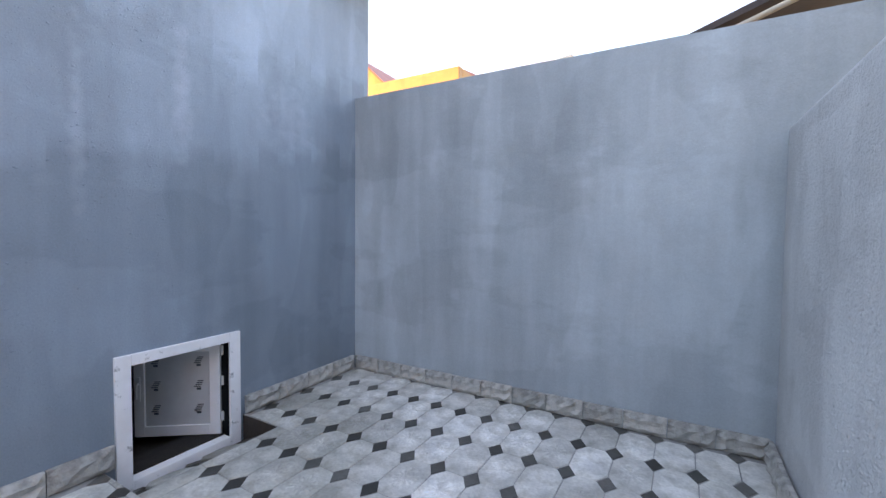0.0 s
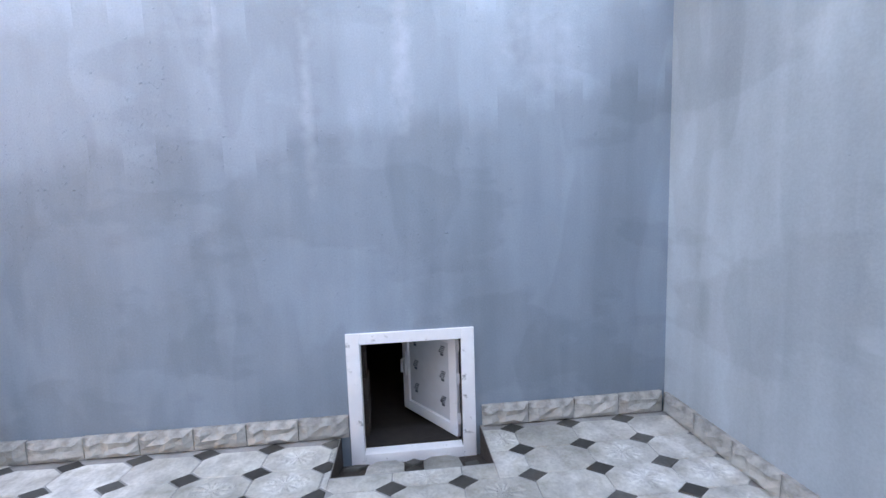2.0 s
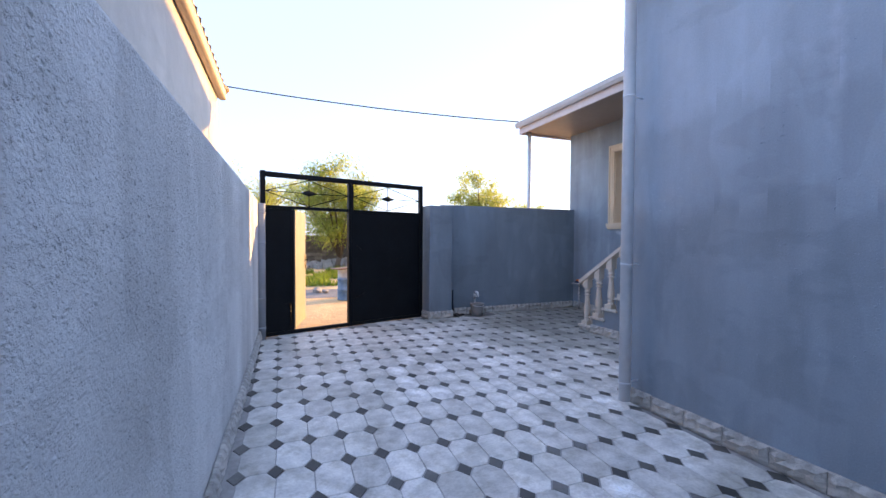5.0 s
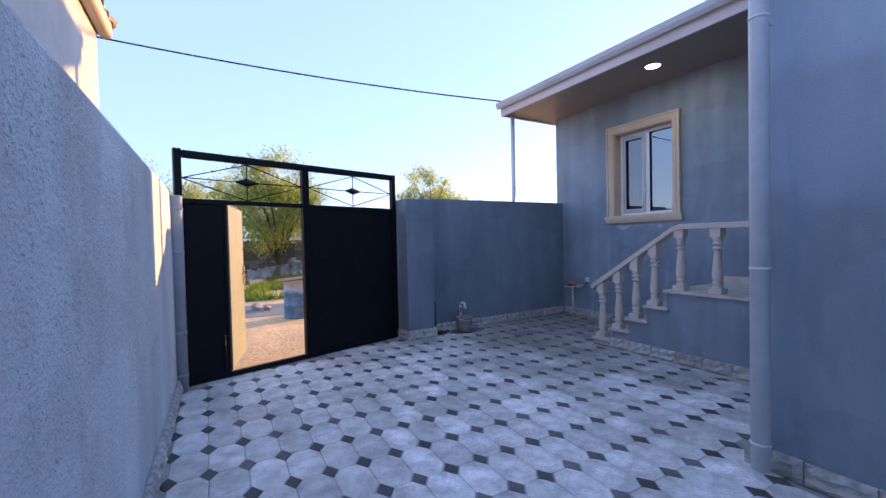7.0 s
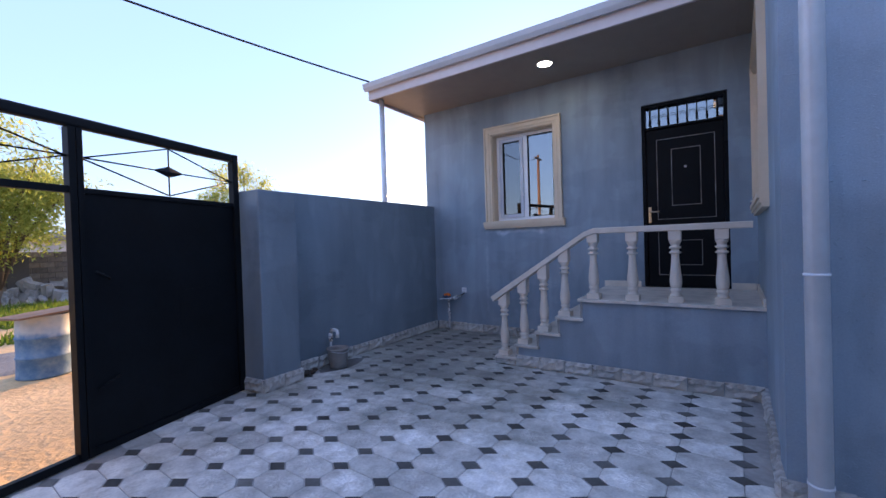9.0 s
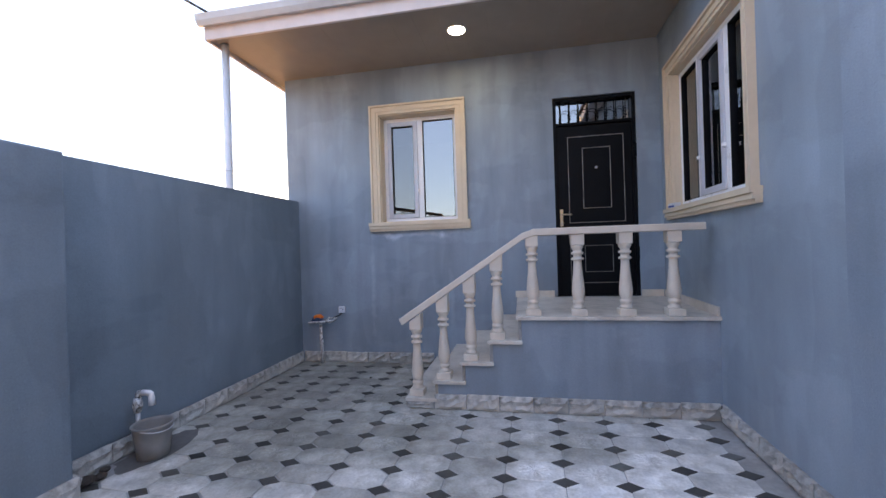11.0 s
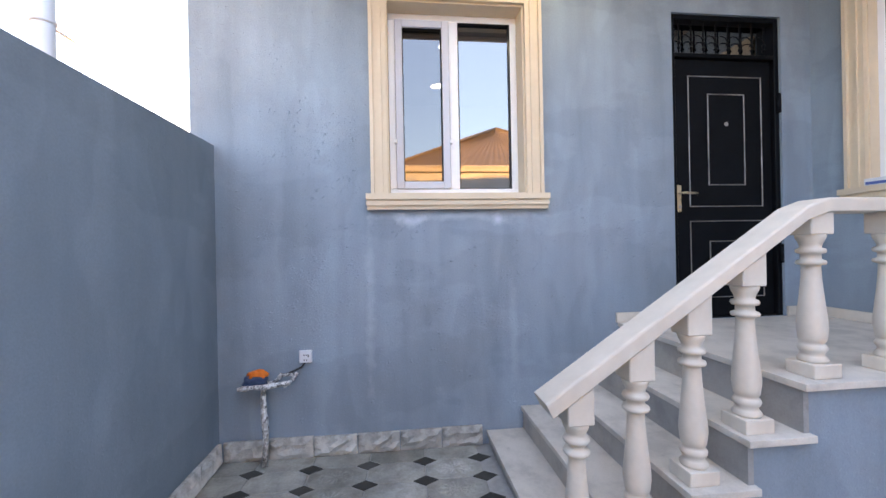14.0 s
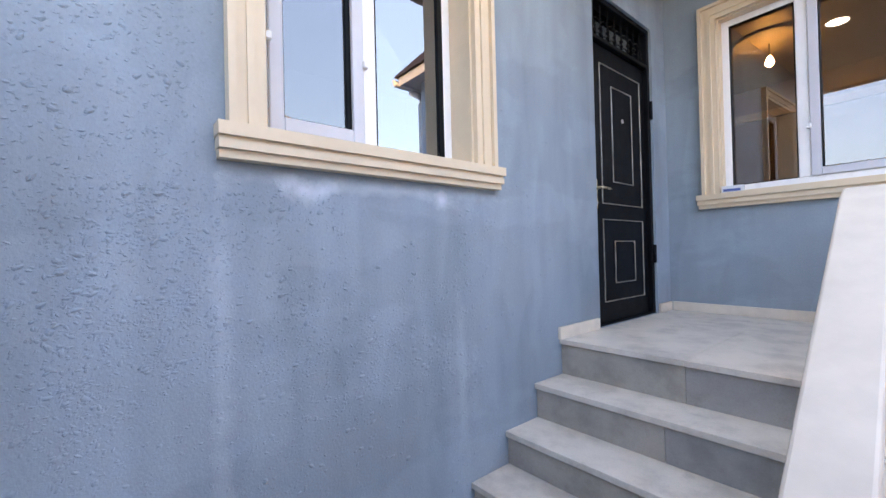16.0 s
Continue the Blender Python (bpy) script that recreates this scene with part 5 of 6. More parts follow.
# utility pole beyond the boundary and its cable to the porch eave
pole = thing("utility_pole", tube(bmesh.new(), [(0, 0, -0.05), (0, 0, 6.35)], [0.10, 0.07], 10), M["plank"], "tall thin wooden utility pole beyond the yard", "pole", at=(10.2, -9.3, 0))
part("crossarm", boxes((-0.5, 0.5, -0.04, 0.04, 6.1, 6.18)), M["plank"], pole)
bm = bmesh.new()
a, b = Vector((10.2, -9.3, 6.25)), Vector((-4.32, -5.42, 4.00))
tube(bm, [a.lerp(b, s) - Vector((0, 0, 0.45 * 4 * s * (1 - s))) for s in [k / 30 for k in range(31)]], 0.012, 6)
thing("overhead_cable", bm, M["wire"], "thin black cable sagging across the yard", "cable")


# ---- neighbours ----
def hip_roof(parent, x0, x1, y0, y1, z0, ridge, zr, mat, over=0.12, waves=26):
    """Corrugated hip roof: four faces, ribs raised along the slopes; ridge: two points (x, y)."""
    c = [(x0 - over, y0 - over, z0), (x1 + over, y0 - over, z0), (x1 + over, y1 + over, z0), (x0 - over, y1 + over, z0)]
    r = [(*ridge[0], zr), (*ridge[1], zr)]
    faces = [(c[0], c[3], r[0], r[0]), (c[1], c[0], r[0], r[1]), (c[2], c[1], r[1], r[1]), (c[3], c[2], r[1], r[0])]
    bm = bmesh.new()
    for lo1, lo2, hi2, hi1 in faces:
        p1, p2, q2, q1 = Vector(lo1), Vector(lo2), Vector(hi2), Vector(hi1)
        n = (p2 - p1).cross(q1 - p1).normalized()
        if n.z < 0:
            n = -n
        k = max(8, round((p2 - p1).length / 0.19)) * 2
        low, top = [], []
        for i in range(k + 1):
            s = i / k
            off = n * (0.035 if i % 2 else 0.0)
            low.append(bm.verts.new(p1.lerp(p2, s) + off))
            top.append(bm.verts.new(q1.lerp(q2, s) + off))
        for i in range(k):
            bm.faces.new((low[i], low[i + 1], top[i + 1], top[i]))
    part("roof", bm, mat, parent, "corrugated sheet hip roof")
    for k in range(4):
        part("ridge_cap", tube(bmesh.new(), [Vector(c[k]) + Vector((0, 0, 0.04)), Vector(r[0 if k in (0, 3) else 1]) + Vector((0, 0, 0.04))], 0.05, 8), mat, parent)
    part("eave_beam", bevel(boxes((x0 - over, x0 - over + 0.1, y0 - over, y1 + over, z0 - 0.10, z0 + 0.075), (x0 - over + 0.1, x1 + over, y0 - over, y0 - over + 0.1, z0 - 0.10, z0 + 0.075),
                                  (x0 - over + 0.1, x1 + over, y1 + over - 0.1, y1 + over, z0 - 0.10, z0 + 0.075)), 0.045, 4), M["eave_beige"], parent)


M["eave_beige"] = simple("beige_eave", (0.46, 0.38, 0.29), 0.55, 0, 10, 0.1, 0.1, 0.002)
nb = thing("neighbour_house", None, None, "pale rendered neighbour house with a corrugated tan hip roof", "house", at=(0, 0, 0))
part("wall", boxes((1.18, 7.2, -4.08, 2.35, -0.05, 3.42)), M["pale_render"], nb)
hip_roof(nb, 1.18, 7.2, -4.08, 2.35, 3.44, ((3.6, -0.87), (5.0, -0.87)), 5.15, M["roof_sheet"], 0.10)

on = thing("orange_house", None, None, "orange rendered house with red sheet roofs", "house", at=(0, 0, 0))
part("wall", boxes((-12.0, -4.9, 10.0, 17.0, -0.05, 5.3)), M["orange_render"], on)
part("fascia", bevel(boxes((-12.2, -4.6, 9.6, 9.8, 5.3, 5.70), (-4.8, -4.6, 9.8, 17.2, 5.3, 5.70)), 0.03), M["orange_render"], on)
bm = bmesh.new()
prism(bm, [(-12.2, 9.7), (-4.7, 9.7), (-4.7, 17.1), (-12.2, 17.1)], 5.65, [5.72, 5.72, 6.9, 6.9])
part("roof", bm, M["red_sheet"], on, "red sheet roof")
bm = bmesh.new()
v = [bm.verts.new(p) for p in ((-8.9, 9.75, 5.65), (-7.1, 9.75, 5.65), (-8.0, 9.75, 6.5), (-8.9, 14, 5.65), (-7.1, 14, 5.65), (-8.0, 14, 6.5))]
bm.faces.new((v[0], v[1], v[2])), bm.faces.new((v[1], v[4], v[5], v[2])), bm.faces.new((v[0], v[2], v[5], v[3])), bm.faces.new((v[3], v[5], v[4]))
part("gable", bm, M["orange_render"], on)
for s in (-1, 1):
    bm = bmesh.new()
    p = [(-8.0, 9.62, 6.52), (-8.0 + s * 1.0, 9.62, 5.6), (-8.0 + s * 1.0, 14, 5.6), (-8.0, 14, 6.52)]
    q = [bm.verts.new(x) for x in p] + [bm.verts.new((x, y, z + 0.07)) for x, y, z in p]
    for f in ((0, 1, 2, 3), (4, 5, 6, 7), (0, 1, 5, 4), (1, 2, 6, 5), (2, 3, 7, 6), (3, 0, 4, 7)):
        bm.faces.new([q[i] for i in f])
    part("gable_roof", bm, M["red_sheet"], on)
rh = thing("red_roof_house", None, None, "far house with a bright red corrugated roof", "house", at=(0, 0, 0))
part("wall", boxes((-7.6, -3.6, 14.2, 20.0, -0.05, 6.95)), M["orange_render"], rh)
bm = bmesh.new()
k = 44
low = [bm.verts.new((-8.0 + 4.55 * i / k, 13.6, 6.9 + (0.05 if i % 2 else 0))) for i in range(k + 1)]
top = [bm.verts.new((-8.0 + 4.55 * i / k, 17.1, 8.5 + (0.05 if i % 2 else 0))) for i in range(k + 1)]
far = [bm.verts.new((-8.0 + 4.55 * i / k, 20.6, 6.9 + (0.05 if i % 2 else 0))) for i in range(k + 1)]
for i in range(k):
    bm.faces.new((low[i], low[i + 1], top[i + 1], top[i])), bm.faces.new((top[i], top[i + 1], far[i + 1], far[i]))
part("roof", bm, M["red_sheet"], rh)
part("verge", tube(bmesh.new(), [(-3.45, 13.6, 6.95), (-3.45, 17.1, 8.55), (-3.45, 20.6, 6.95)], 0.07, 8), M["rail"], rh)
br = thing("shed_roof", None, None, "dark brown sheet shed roof behind the boundary wall", "roof", at=(0, 0, 0))
bm = bmesh.new()
p = [(0.10, 4.5, 3.06), (2.6, 4.5, 3.95), (2.6, 8.0, 3.95), (0.10, 8.0, 3.06)]
q = [bm.verts.new(x) for x in p] + [bm.verts.new((x, y, z + 0.06)) for x, y, z in p]
for f in ((0, 1, 2, 3), (4, 5, 6, 7), (0, 1, 5, 4), (1, 2, 6, 5), (2, 3, 7, 6), (3, 0, 4, 7)):
    bm.faces.new([q[i] for i in f])
part("sheet", bm, M["brown_sheet"], br)
part("white_rail", tube(bmesh.new(), [(0.55, 4.42, 3.10), (2.4, 4.42, 3.77)], 0.025, 8), M["rail"], br, "pale metal edge rail")
# wall given the dark sheet colour to paint the shade under the roof
part("wall", boxes((0.55, 2.6, 4.8, 7.9, -0.05, 3.05)), M["brown_sheet"], br)


# ---- beyond the gate ----
def blocks_wall(name, p0, p1, height, label):
    p0, p1 = Vector(p0), Vector(p1)
    d = p1 - p0
    w = thing(name, None, None, label, "wall", kind="structure", at=pose(p0.x, p0.y, -0.05, 0, 0, math.degrees(math.atan2(d.y, d.x))))
    rnd = random.Random(name)
    part("core", boxes((0, d.length, 0.03, 0.17, 0, height - 0.02)), M["mortar_dark"], w)
    me = [mesh_of("block", bevel(boxes((0.004, 0.39, 0.0 + k * 0.006, 0.2 - k * 0.006, 0.004, 0.186)), 0.012, 1), M["block_mat"]) for k in range(3)]
    row, z = 0, 0.0
    while z < height - 0.1:
        x = -0.2 if row % 2 else 0.0
        while x < d.length - 0.2:
            part("block", me[rnd.randrange(3)], None, w, at=pose(max(x, 0), rnd.uniform(-0.008, 0.008), z, 0, 0, rnd.uniform(-0.5, 0.5)))
            x += 0.395
        z, row = z + 0.19, row + 1
    return w


def block_material():
    m, n, l, b = shader("weathered_building_block", 0.92)
    info = n.new("ShaderNodeObjectInfo")
    base = ramp(n, l, info.outputs["Random"], [(0.0, (0.14, 0.105, 0.075)), (1.0, (0.28, 0.215, 0.155))])
    l.new(mix(n, l, base, ramp(n, l, noise_at(n, l, 9, 6), [(0.3, (0.7,)), (0.7, (1.1,))]), 1.0, "MULTIPLY"), b.inputs["Base Color"])
    bump(n, l, b, noise_at(n, l, 40, 5), 0.5, 0.01)
    return m


M["block_mat"] = block_material()
M["mortar_dark"] = simple("dark_joint", (0.10, 0.085, 0.07), 0.95, 0, 10)
blocks_wall("block_wall", (-7.6, -21.2), (2.2, -21.2), 1.68, "weathered building-block garden wall")
for x in (-3.1, 0.6):
    thing("wall_pier", bevel(boxes((x - 0.28, x + 0.28, -21.15, -20.95, -0.05, 1.66)), 0.02), M["mortar_dark"], "dark masonry pier on the block wall", "pier", kind="structure")

# grey strip that paints a band of shade across the dirt
bm = bmesh.new()
n = 40
lo = [bm.verts.new((-16 + 24 * i / n, -8.75 + 0.25 * noise.noise((i * 0.4, 0, 0)), -0.046)) for i in range(n + 1)]
hi = [bm.verts.new((-16 + 24 * i / n, -10.6 + 0.35 * noise.noise((i * 0.4, 3, 0)), -0.046)) for i in range(n + 1)]
for i in range(n):
    bm.faces.new((lo[i], lo[i + 1], hi[i + 1], hi[i]))
thing("road", bm, M["track"], "grey strip painting a band of shade across the dirt", "road", kind="structure")


def grass(x0, x1, y0, y1, count, seed):
    rnd = random.Random(seed)
    verts, faces = [], []
    while len(faces) < count:
        x, y = rnd.uniform(x0, x1), rnd.uniform(y0, y1)
        if noise.noise((x * 0.5, y * 0.5, 2.0)) < -0.18:
            continue
        h, a, b = rnd.uniform(0.08, 0.24), rnd.uniform(0, 6.3), rnd.uniform(-0.12, 0.12)
        w = rnd.uniform(0.012, 0.03)
        k = len(verts)
        verts += [(x - w * math.cos(a), y - w * math.sin(a), -0.05), (x + w * math.cos(a), y + w * math.sin(a), -0.05), (x + b, y + rnd.uniform(-0.1, 0.1), -0.05 + h)]
        faces.append((k, k + 1, k + 2))
    me = bpy.data.meshes.new("grass")
    me.from_pydata(verts, [], faces)
    me.materials.append(M["grass"])
    return tagged(new("grass", me), "patch of short bright green grass", "grass", kind="stuff")


grass(-9, 3.5, -18.8, -11.4, 16000, 4)


def rubble(count):
    rnd = random.Random(11)
    base = []
    for k in range(5):
        bm = bmesh.new()
        bmesh.ops.create_cube(bm, size=1.0)
        bmesh.ops.subdivide_edges(bm, edges=bm.edges[:], cuts=1, use_grid_fill=True)
        for v in bm.verts:
            v.co += Vector((rnd.uniform(-0.12, 0.12), rnd.uniform(-0.12, 0.12), rnd.uniform(-0.12, 0.12)))
        base.append(mesh_of("rock", bm, M["rubble"]))
    heap = thing("rubble_heap", None, None, "heap of broken pale stone blocks by the wall", "rubble", at=(-3.4, -20.0, -0.05))
    for k in range(count):
        x = rnd.uniform(-3.6, 3.2)
        y = rnd.gauss(0, 0.4)
        top = max(0.08, 0.75 * math.exp(-(y / 0.5) ** 2) * (0.55 + 0.45 * math.cos((x + 1.0) * 0.8)))
        s = rnd.uniform(0.16, 0.42)
        m = pose(x, y, rnd.uniform(0.05, top), rnd.uniform(0, 360), rnd.uniform(0, 360), rnd.uniform(0, 360)) @ Matrix.Diagonal((s * 1.3, s, s * 0.7, 1))
        part("rock", base[k % 5], None, heap, at=m)


rubble(170)


def barrel():
    b = thing("barrel", None, None, "worn blue and white steel barrel outside the gate", "barrel", at=(-1.19, -8.35, -0.05))
    bm = bmesh.new()
    prof = [(0.27, 0.0), (0.285, 0.01), (0.28, 0.03), (0.275, 0.25), (0.29, 0.265), (0.275, 0.28), (0.275, 0.50), (0.29, 0.515), (0.275, 0.53), (0.27, 0.76), (0.285, 0.775), (0.285, 0.79), (0.26, 0.79), (0.255, 0.70)]
    lathe(bm, prof, 36)
    part("drum", bm, M["barrel"], b)
    thing("board", bevel(boxes((-0.42, 0.40, -0.32, 0.30, 0, 0.025)), 0.006), M["plank"], "rusty warped board lying on the barrel", "board", at=pose(-1.22, -8.35, 0.745, 2, 4, 12))
    thing("rough_stump", bevel(boxes((-0.16, 0.16, -0.15, 0.15, 0, 0.55)), 0.04), M["plank"], "rough brown block standing behind the barrel", "block", at=pose(-1.72, -8.75, -0.05, 0, 3, 20))


barrel()
for x, y, s in ((-0.55, -9.9, 0.13), (-0.75, -9.7, 0.10)):
    bm = bmesh.new()
    bmesh.ops.create_icosphere(bm, subdivisions=2, radius=s)
    for v in bm.verts:
        v.co += noise.noise_vector(v.co * 9) * s * 0.5
        v.co.z *= 0.7
    thing("rock", bm, M["rubble"], "loose pale rock on the shaded band", "rock", group="rocks by the track", at=(x, y, 0.0))


def tree(x, y, height, spread, leaves, seed, base_z=-0.05, clear=0.3):
    rnd = random.Random(seed)
    t = thing("tree", None, None, "feathery yellow-green tree with thin branching limbs", "tree", group="trees beyond the gate", at=(x, y, base_z))
    bm = bmesh.new()
    tips = []
    fork = Vector((rnd.uniform(-0.1, 0.1), 0, height * clear))
    tube(bm, [(0, 0, 0), fork * 0.5 + Vector((0.05, 0, 0)), fork], [0.16, 0.13, 0.11], 8)
    limbs = 9
    for k in range(limbs):
        a = 2 * math.pi * k / limbs + rnd.uniform(-0.3, 0.3)
        reach = spread * rnd.uniform(0.45, 0.9)
        zt = height * rnd.uniform(0.62, 0.97)
        end = Vector((math.cos(a) * reach, math.sin(a) * reach, zt))
        mid = fork.lerp(end, 0.45) + Vector((-math.cos(a) * 0.2, -math.sin(a) * 0.2, 0.25))
        tube(bm, [fork, mid, end], [0.07, 0.045, 0.012], 6)
        for s in range(8):
            f = rnd.uniform(0.35, 1.0)
            p = (fork.lerp(mid, f * 2) if f < 0.5 else mid.lerp(end, f * 2 - 1))
            q = p + Vector((rnd.uniform(-1, 1), rnd.uniform(-1, 1), rnd.uniform(-0.5, 0.9))) * spread * 0.24
            tube(bm, [p, p.lerp(q, 0.6) + Vector((0, 0, 0.08)), q], [0.018, 0.012, 0.005], 5)
            tips.append(q)
        tips += [end, mid.lerp(end, 0.7)]
    part("trunk", bm, M["bark"], t)
    verts, faces = [], []
    for k in range(leaves):
        c = tips[rnd.randrange(len(tips))]
        p = c + Vector((rnd.gauss(0, 1), rnd.gauss(0, 1), rnd.gauss(-0.15, 0.8))) * spread * 0.105
        d = Vector((rnd.uniform(-1, 1), rnd.uniform(-1, 1), rnd.uniform(-1.2, 0.5))).normalized()
        w = d.cross(Vector((rnd.uniform(-1, 1), rnd.uniform(-1, 1), rnd.uniform(-1, 1)))).normalized()
        ln, wd = rnd.uniform(0.10, 0.22), rnd.uniform(0.014, 0.030)
        i = len(verts)
        verts += [tuple(p), tuple(p + d * ln * 0.5 + w * wd), tuple(p + d * ln), tuple(p + d * ln * 0.5 - w * wd)]
        faces.append((i, i + 1, i + 2, i + 3))
    me = bpy.data.meshes.new("crown")
    me.from_pydata(verts, [], faces)
    me.materials.append(M["leaf"])
    part("crown", me, None, t, "airy yellow-green leaves")
    return t


tree(-2.3, -19.2, 5.6, 3.0, 26000, 1, clear=0.10)
tree(-11.2, -20.5, 6.0, 2.2, 11000, 2)
tree(-15.5, -22.5, 4.4, 1.8, 7000, 3)
tree(1.6, -27.0, 6.0, 3.0, 12000, 6)
fh = thing("far_house", None, None, "far grey-roofed low house behind the wall", "house", at=(0, 0, 0))
part("wall", boxes((-14.5, -7.0, -46, -40, -0.05, 2.6)), M["pale_render"], fh)
part("roof", prism(bmesh.new(), [(-14.9, -46.4), (-6.6, -46.4), (-6.6, -39.6), (-14.9, -39.6)], 2.6, [4.2, 3.0, 2.7, 3.6]), M["track"], fh)


# ---- plaster crumbs stuck under the paint ----
def crumbs(host, mat, count, spots, place, seed, big=1.0, flip=False):
    """Small flattened lumps on a wall: spots are (u0, u1, z0, z1); place maps (u, z, d) into the host's space."""
    rnd = random.Random(seed)
    verts, faces = [], []
    made = 0
    while made < count:
        u0, u1, z0, z1 = spots[rnd.randrange(len(spots))]
        u, z = rnd.uniform(u0, u1), rnd.uniform(z0, z1)
        k = noise.noise((u * 1.7, z * 1.7, seed)) + 0.7 * noise.noise((u * 6, z * 6, seed + 5.0))
        if k < rnd.uniform(-0.40, 0.48):
            continue
        a = rnd.uniform(0.0025, 0.0065) * big * (1.9 if rnd.random() < 0.10 else 1.0)
        b, h, t = a * rnd.uniform(0.40, 0.75), a * rnd.uniform(0.18, 0.34), rnd.gauss(0.3, 0.5)
        i0 = len(verts)
        edge = [rnd.uniform(0.75, 1.2) for q in range(6)]
        for f, d in ((1.0, -0.0003), (0.66, h * 0.55), (0.3, h)):
            for q in range(6):
                r = edge[q] * f
                x, y = a * r * math.cos(q * math.pi / 3), b * r * math.sin(q * math.pi / 3)
                verts.append(place(u + x * math.cos(t) - y * math.sin(t), z + x * math.sin(t) + y * math.cos(t), d))
        for g in (0, 6):
            for q in range(6):
                faces.append((i0 + g + q, i0 + g + (q + 1) % 6, i0 + g + 6 + (q + 1) % 6, i0 + g + 6 + q))
        faces.append(tuple(i0 + 12 + q for q in range(6)))
        made += 1
    if flip:
        faces = [f[::-1] for f in faces]
    me = bpy.data.meshes.new("plaster_crumbs")
    me.from_pydata(verts, [], faces, shade_flat=True)
    me.materials.append(mat)
    tagged(part("plaster_crumbs", me, None, host), "small lumps under the paint", kind="stuff")


crumbs(bpy.data.objects["wall_hatch"], M["hatch_blue"], 9000, [(-0.6, 3.0, 0.9, 3.4), (-0.6, 2.2, 0.75, 2.0), (0.2, 3.0, 1.3, 2.8)], lambda u, z, d: (HX + d, u, z), 21)
crumbs(bpy.data.objects["wall_door"], M["blue"], 8500, [(-5.2, -2.5, 0.2, 1.65), (-4.6, -2.6, 0.8, 1.62), (-4.6, -2.6, 0.7, 1.62), (-2.85, -1.95, 0.9, 2.6), (-5.1, -4.25, 0.9, 2.5)], lambda u, z, d: (DX + d, u, z), 22, 1.35)
crumbs(bpy.data.objects["wall_south"], M["blue_smooth"], 700, [(-5.5, -2.8, 0.2, 2.05)], lambda u, z, d: (u, SY - 0.006 + d - 0.04 * max(0.0, (u - DX) / 3.1), z), 23, flip=True)
crumbs(bpy.data.objects["wall_north"], M["grey"], 200, [(-2.5, 0.8, 0.2, 2.6)], lambda u, z, d: (u, NY - d, z), 24)
crumbs(bpy.data.objects["wall_east"], M["stucco"], 8000, [(-2.2, 1.6, 0.2, 1.98), (-1.2, 2.4, 0.3, 1.9)], lambda u, z, d: (0.855 - 0.145 * (3.44 - u) / 7.86 - d, u, z), 25, 1.1, flip=True)


# ---- the floor's pieces, last ----
tile_me = mesh_of("tile", slab_piece(octagon), M["tile"])
insert_me = mesh_of("insert", slab_piece(rhomb), M["tile_dark"])
rnd = random.Random(8)
SKEW = math.degrees(math.atan2(TA.y, TA.x))
rest = {"tile": ([], []), "insert": ([], [])}
near = {"tile": 0, "insert": 0}
TILES.sort(key=lambda k: min((k[1] + 1.0) ** 2 + (k[2] - 1.9) ** 2, (k[1] + 2.2) ** 2 + (k[2] + 2.6) ** 2, (k[1] + 3.6) ** 2 + (k[2] + 4.0) ** 2))
for kind, x, y in TILES:
    me = tile_me if kind == "tile" else insert_me
    m = pose(x, y, rnd.uniform(-0.0015, 0.0015), rnd.uniform(-0.35, 0.35), rnd.uniform(-0.35, 0.35), SKEW + rnd.uniform(-0.6, 0.6))
    if near[kind] < 300:
        near[kind] += 1
        part(kind, me, None, yard, at=m)
    else:
        vs, fs = rest[kind]
        k0 = len(vs)
        vs += [tuple(m @ v.co) for v in me.vertices]
        fs += [tuple(i + k0 for i in p.vertices) for p in me.polygons]
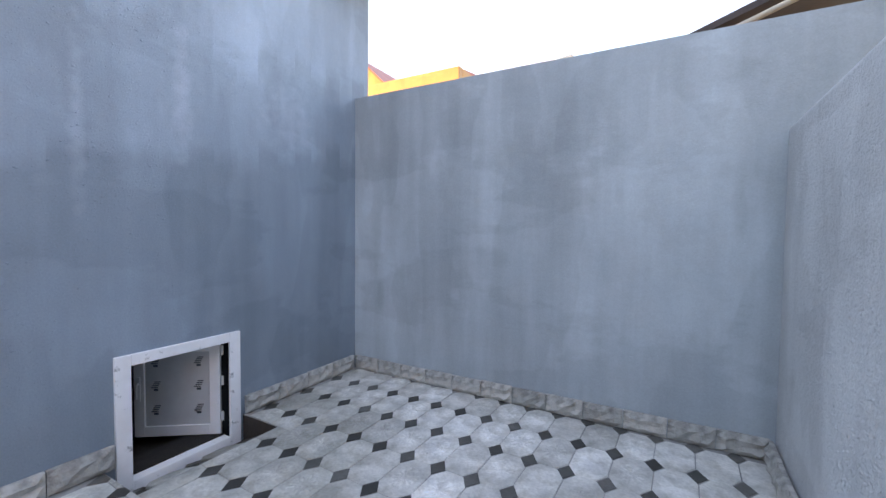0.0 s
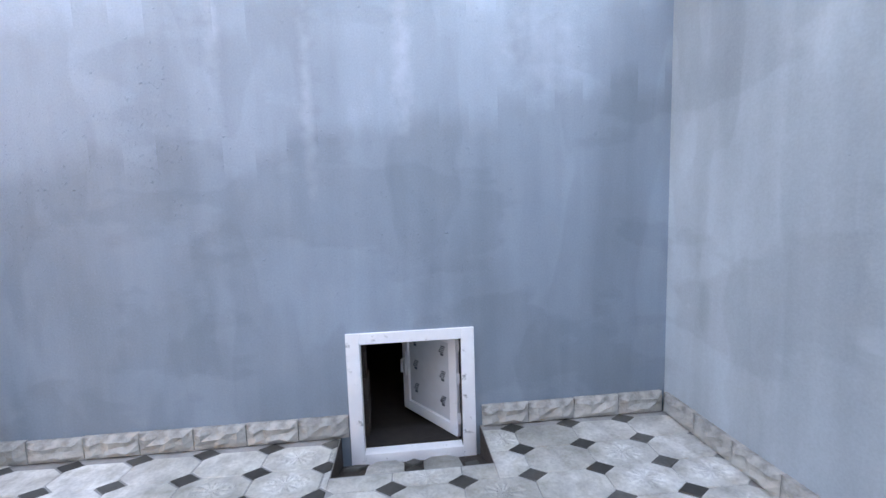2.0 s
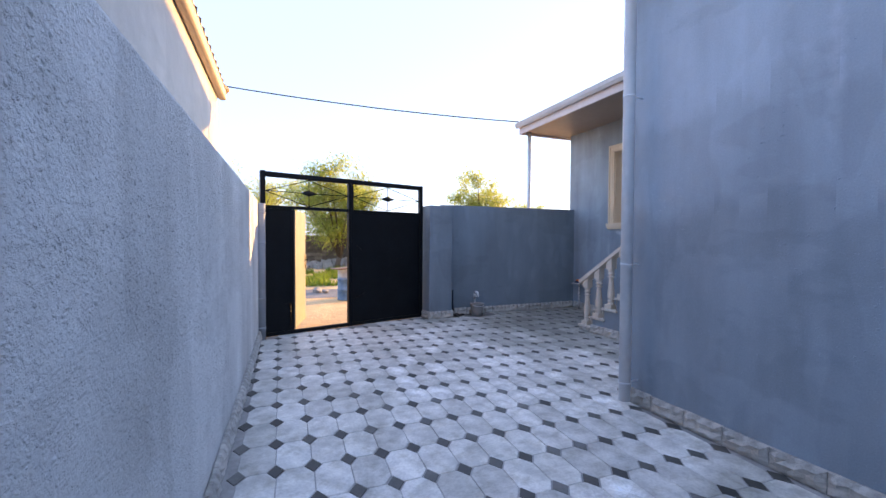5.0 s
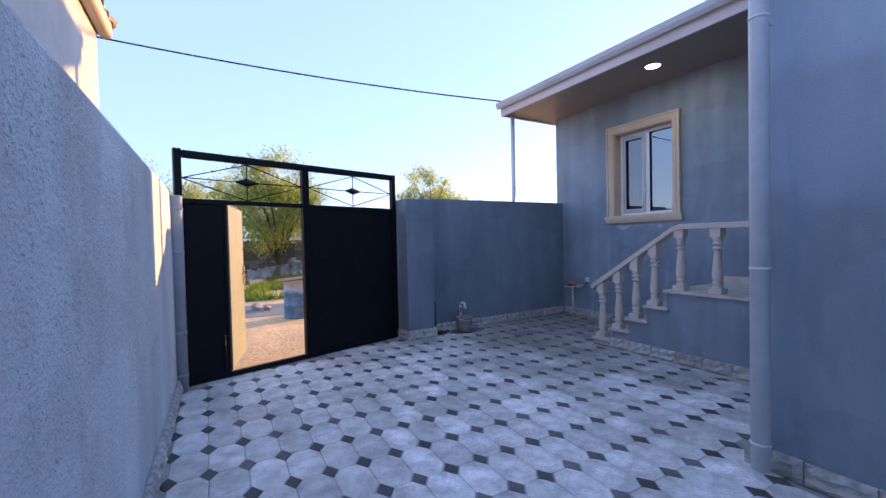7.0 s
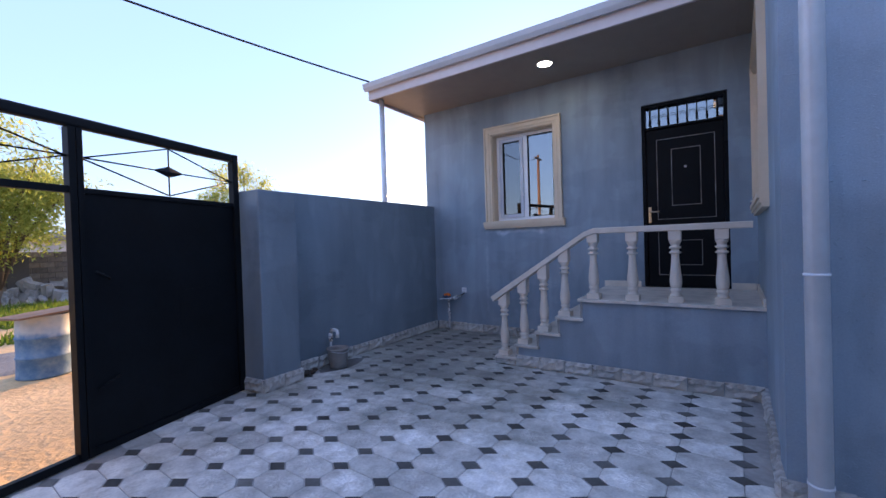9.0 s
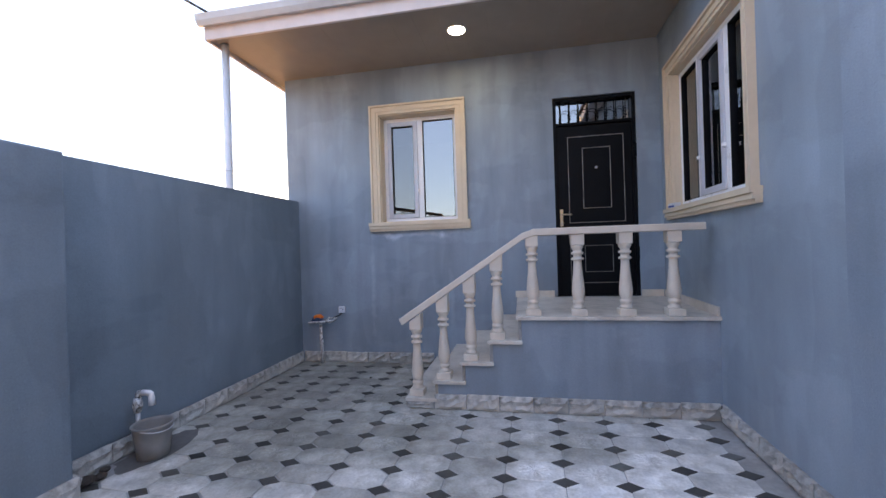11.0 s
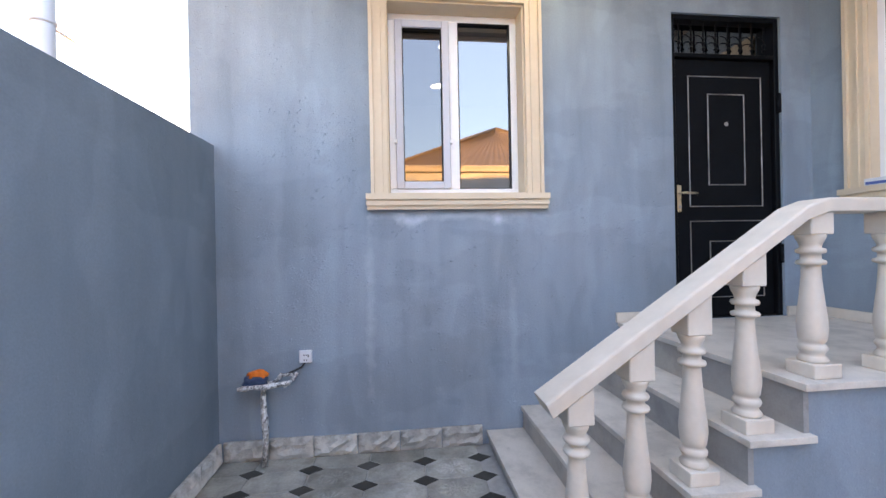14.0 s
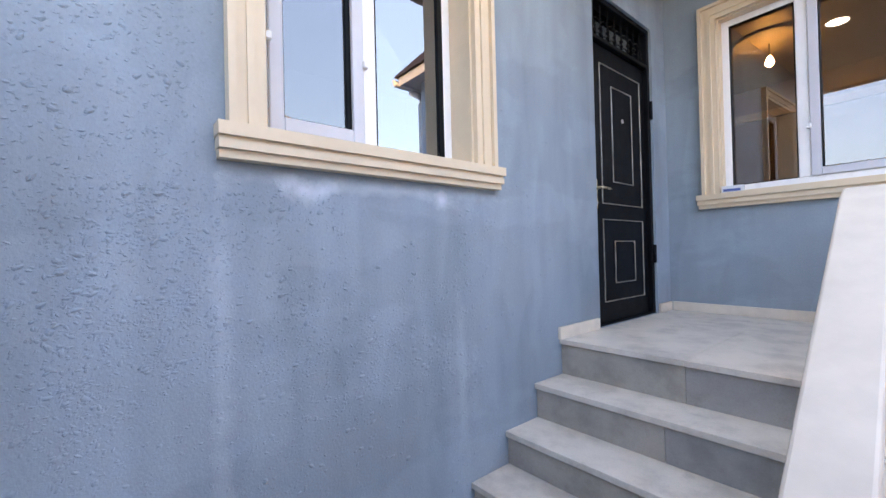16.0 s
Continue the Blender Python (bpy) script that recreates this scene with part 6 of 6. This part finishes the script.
for kind, (vs, fs) in rest.items():
    me = bpy.data.meshes.new("paving_rest")
    me.from_pydata(vs, [], fs)
    me.materials.append(M["tile"] if kind == "tile" else M["tile_dark"])
    tagged(part("paving_rest", me, None, yard), kind="stuff")
# pieces cut to fit round the hatch pit


def clip(poly, axis, limit, keep):
    """The part of a plan polygon on one side of a line along x or y."""
    out = []
    for a, b in zip(poly, poly[1:] + poly[:1]):
        da, db = (a[axis] - limit) * keep, (b[axis] - limit) * keep
        if da >= 0:
            out.append(a)
        if da * db < 0:
            f = da / (da - db)
            out.append((a[0] + (b[0] - a[0]) * f, a[1] + (b[1] - a[1]) * f))
    return out


for kind, x, y in CUT:
    m = pose(x, y, 0, 0, 0, SKEW)
    plan = [tuple((m @ Vector((px, py, 0))).xy) for px, py in (octagon if kind == "tile" else rhomb)]
    for cuts in (((1, 2.172, 1),), ((1, 1.276, -1),), ((1, 2.17, -1), (1, 1.278, 1), (0, -2.188, 1))):
        p = plan
        for cut in cuts:
            p = clip(p, *cut) if p else p
        size = abs(sum(a[0] * b[1] - b[0] * a[1] for a, b in zip(p, p[1:] + p[:1]))) / 2 if len(p) > 2 else 0
        if size < 0.0012:
            continue
        cx, cy = sum(a[0] for a in p) / len(p), sum(a[1] for a in p) / len(p)
        bm = slab_piece([(a[0] - cx, a[1] - cy) for a in p], 0.042)
        part("cut_" + kind, bm, M["tile"] if kind == "tile" else M["tile_dark"], yard, at=(cx, cy, rnd.uniform(-0.0015, 0.001)))
ramp_bed = bpy.data.objects["ramp_bed"]
for kind, x, y, a in (("tile", -2.40, 1.56, 90), ("tile", -2.41, 1.90, 90), ("insert", -2.50, 1.38, 20), ("insert", -2.33, 1.73, 90), ("insert", -2.50, 1.73, 90), ("insert", -2.34, 2.07, 60)):
    z = -0.05 + (x + 2.19) * (0.165 / 0.43) + 0.02
    part("broken_" + kind, tile_me if kind == "tile" else insert_me, None, ramp_bed, at=pose(x, y, z, 0, -tip, 0) @ pose(0, 0, 0, 0, 0, a))
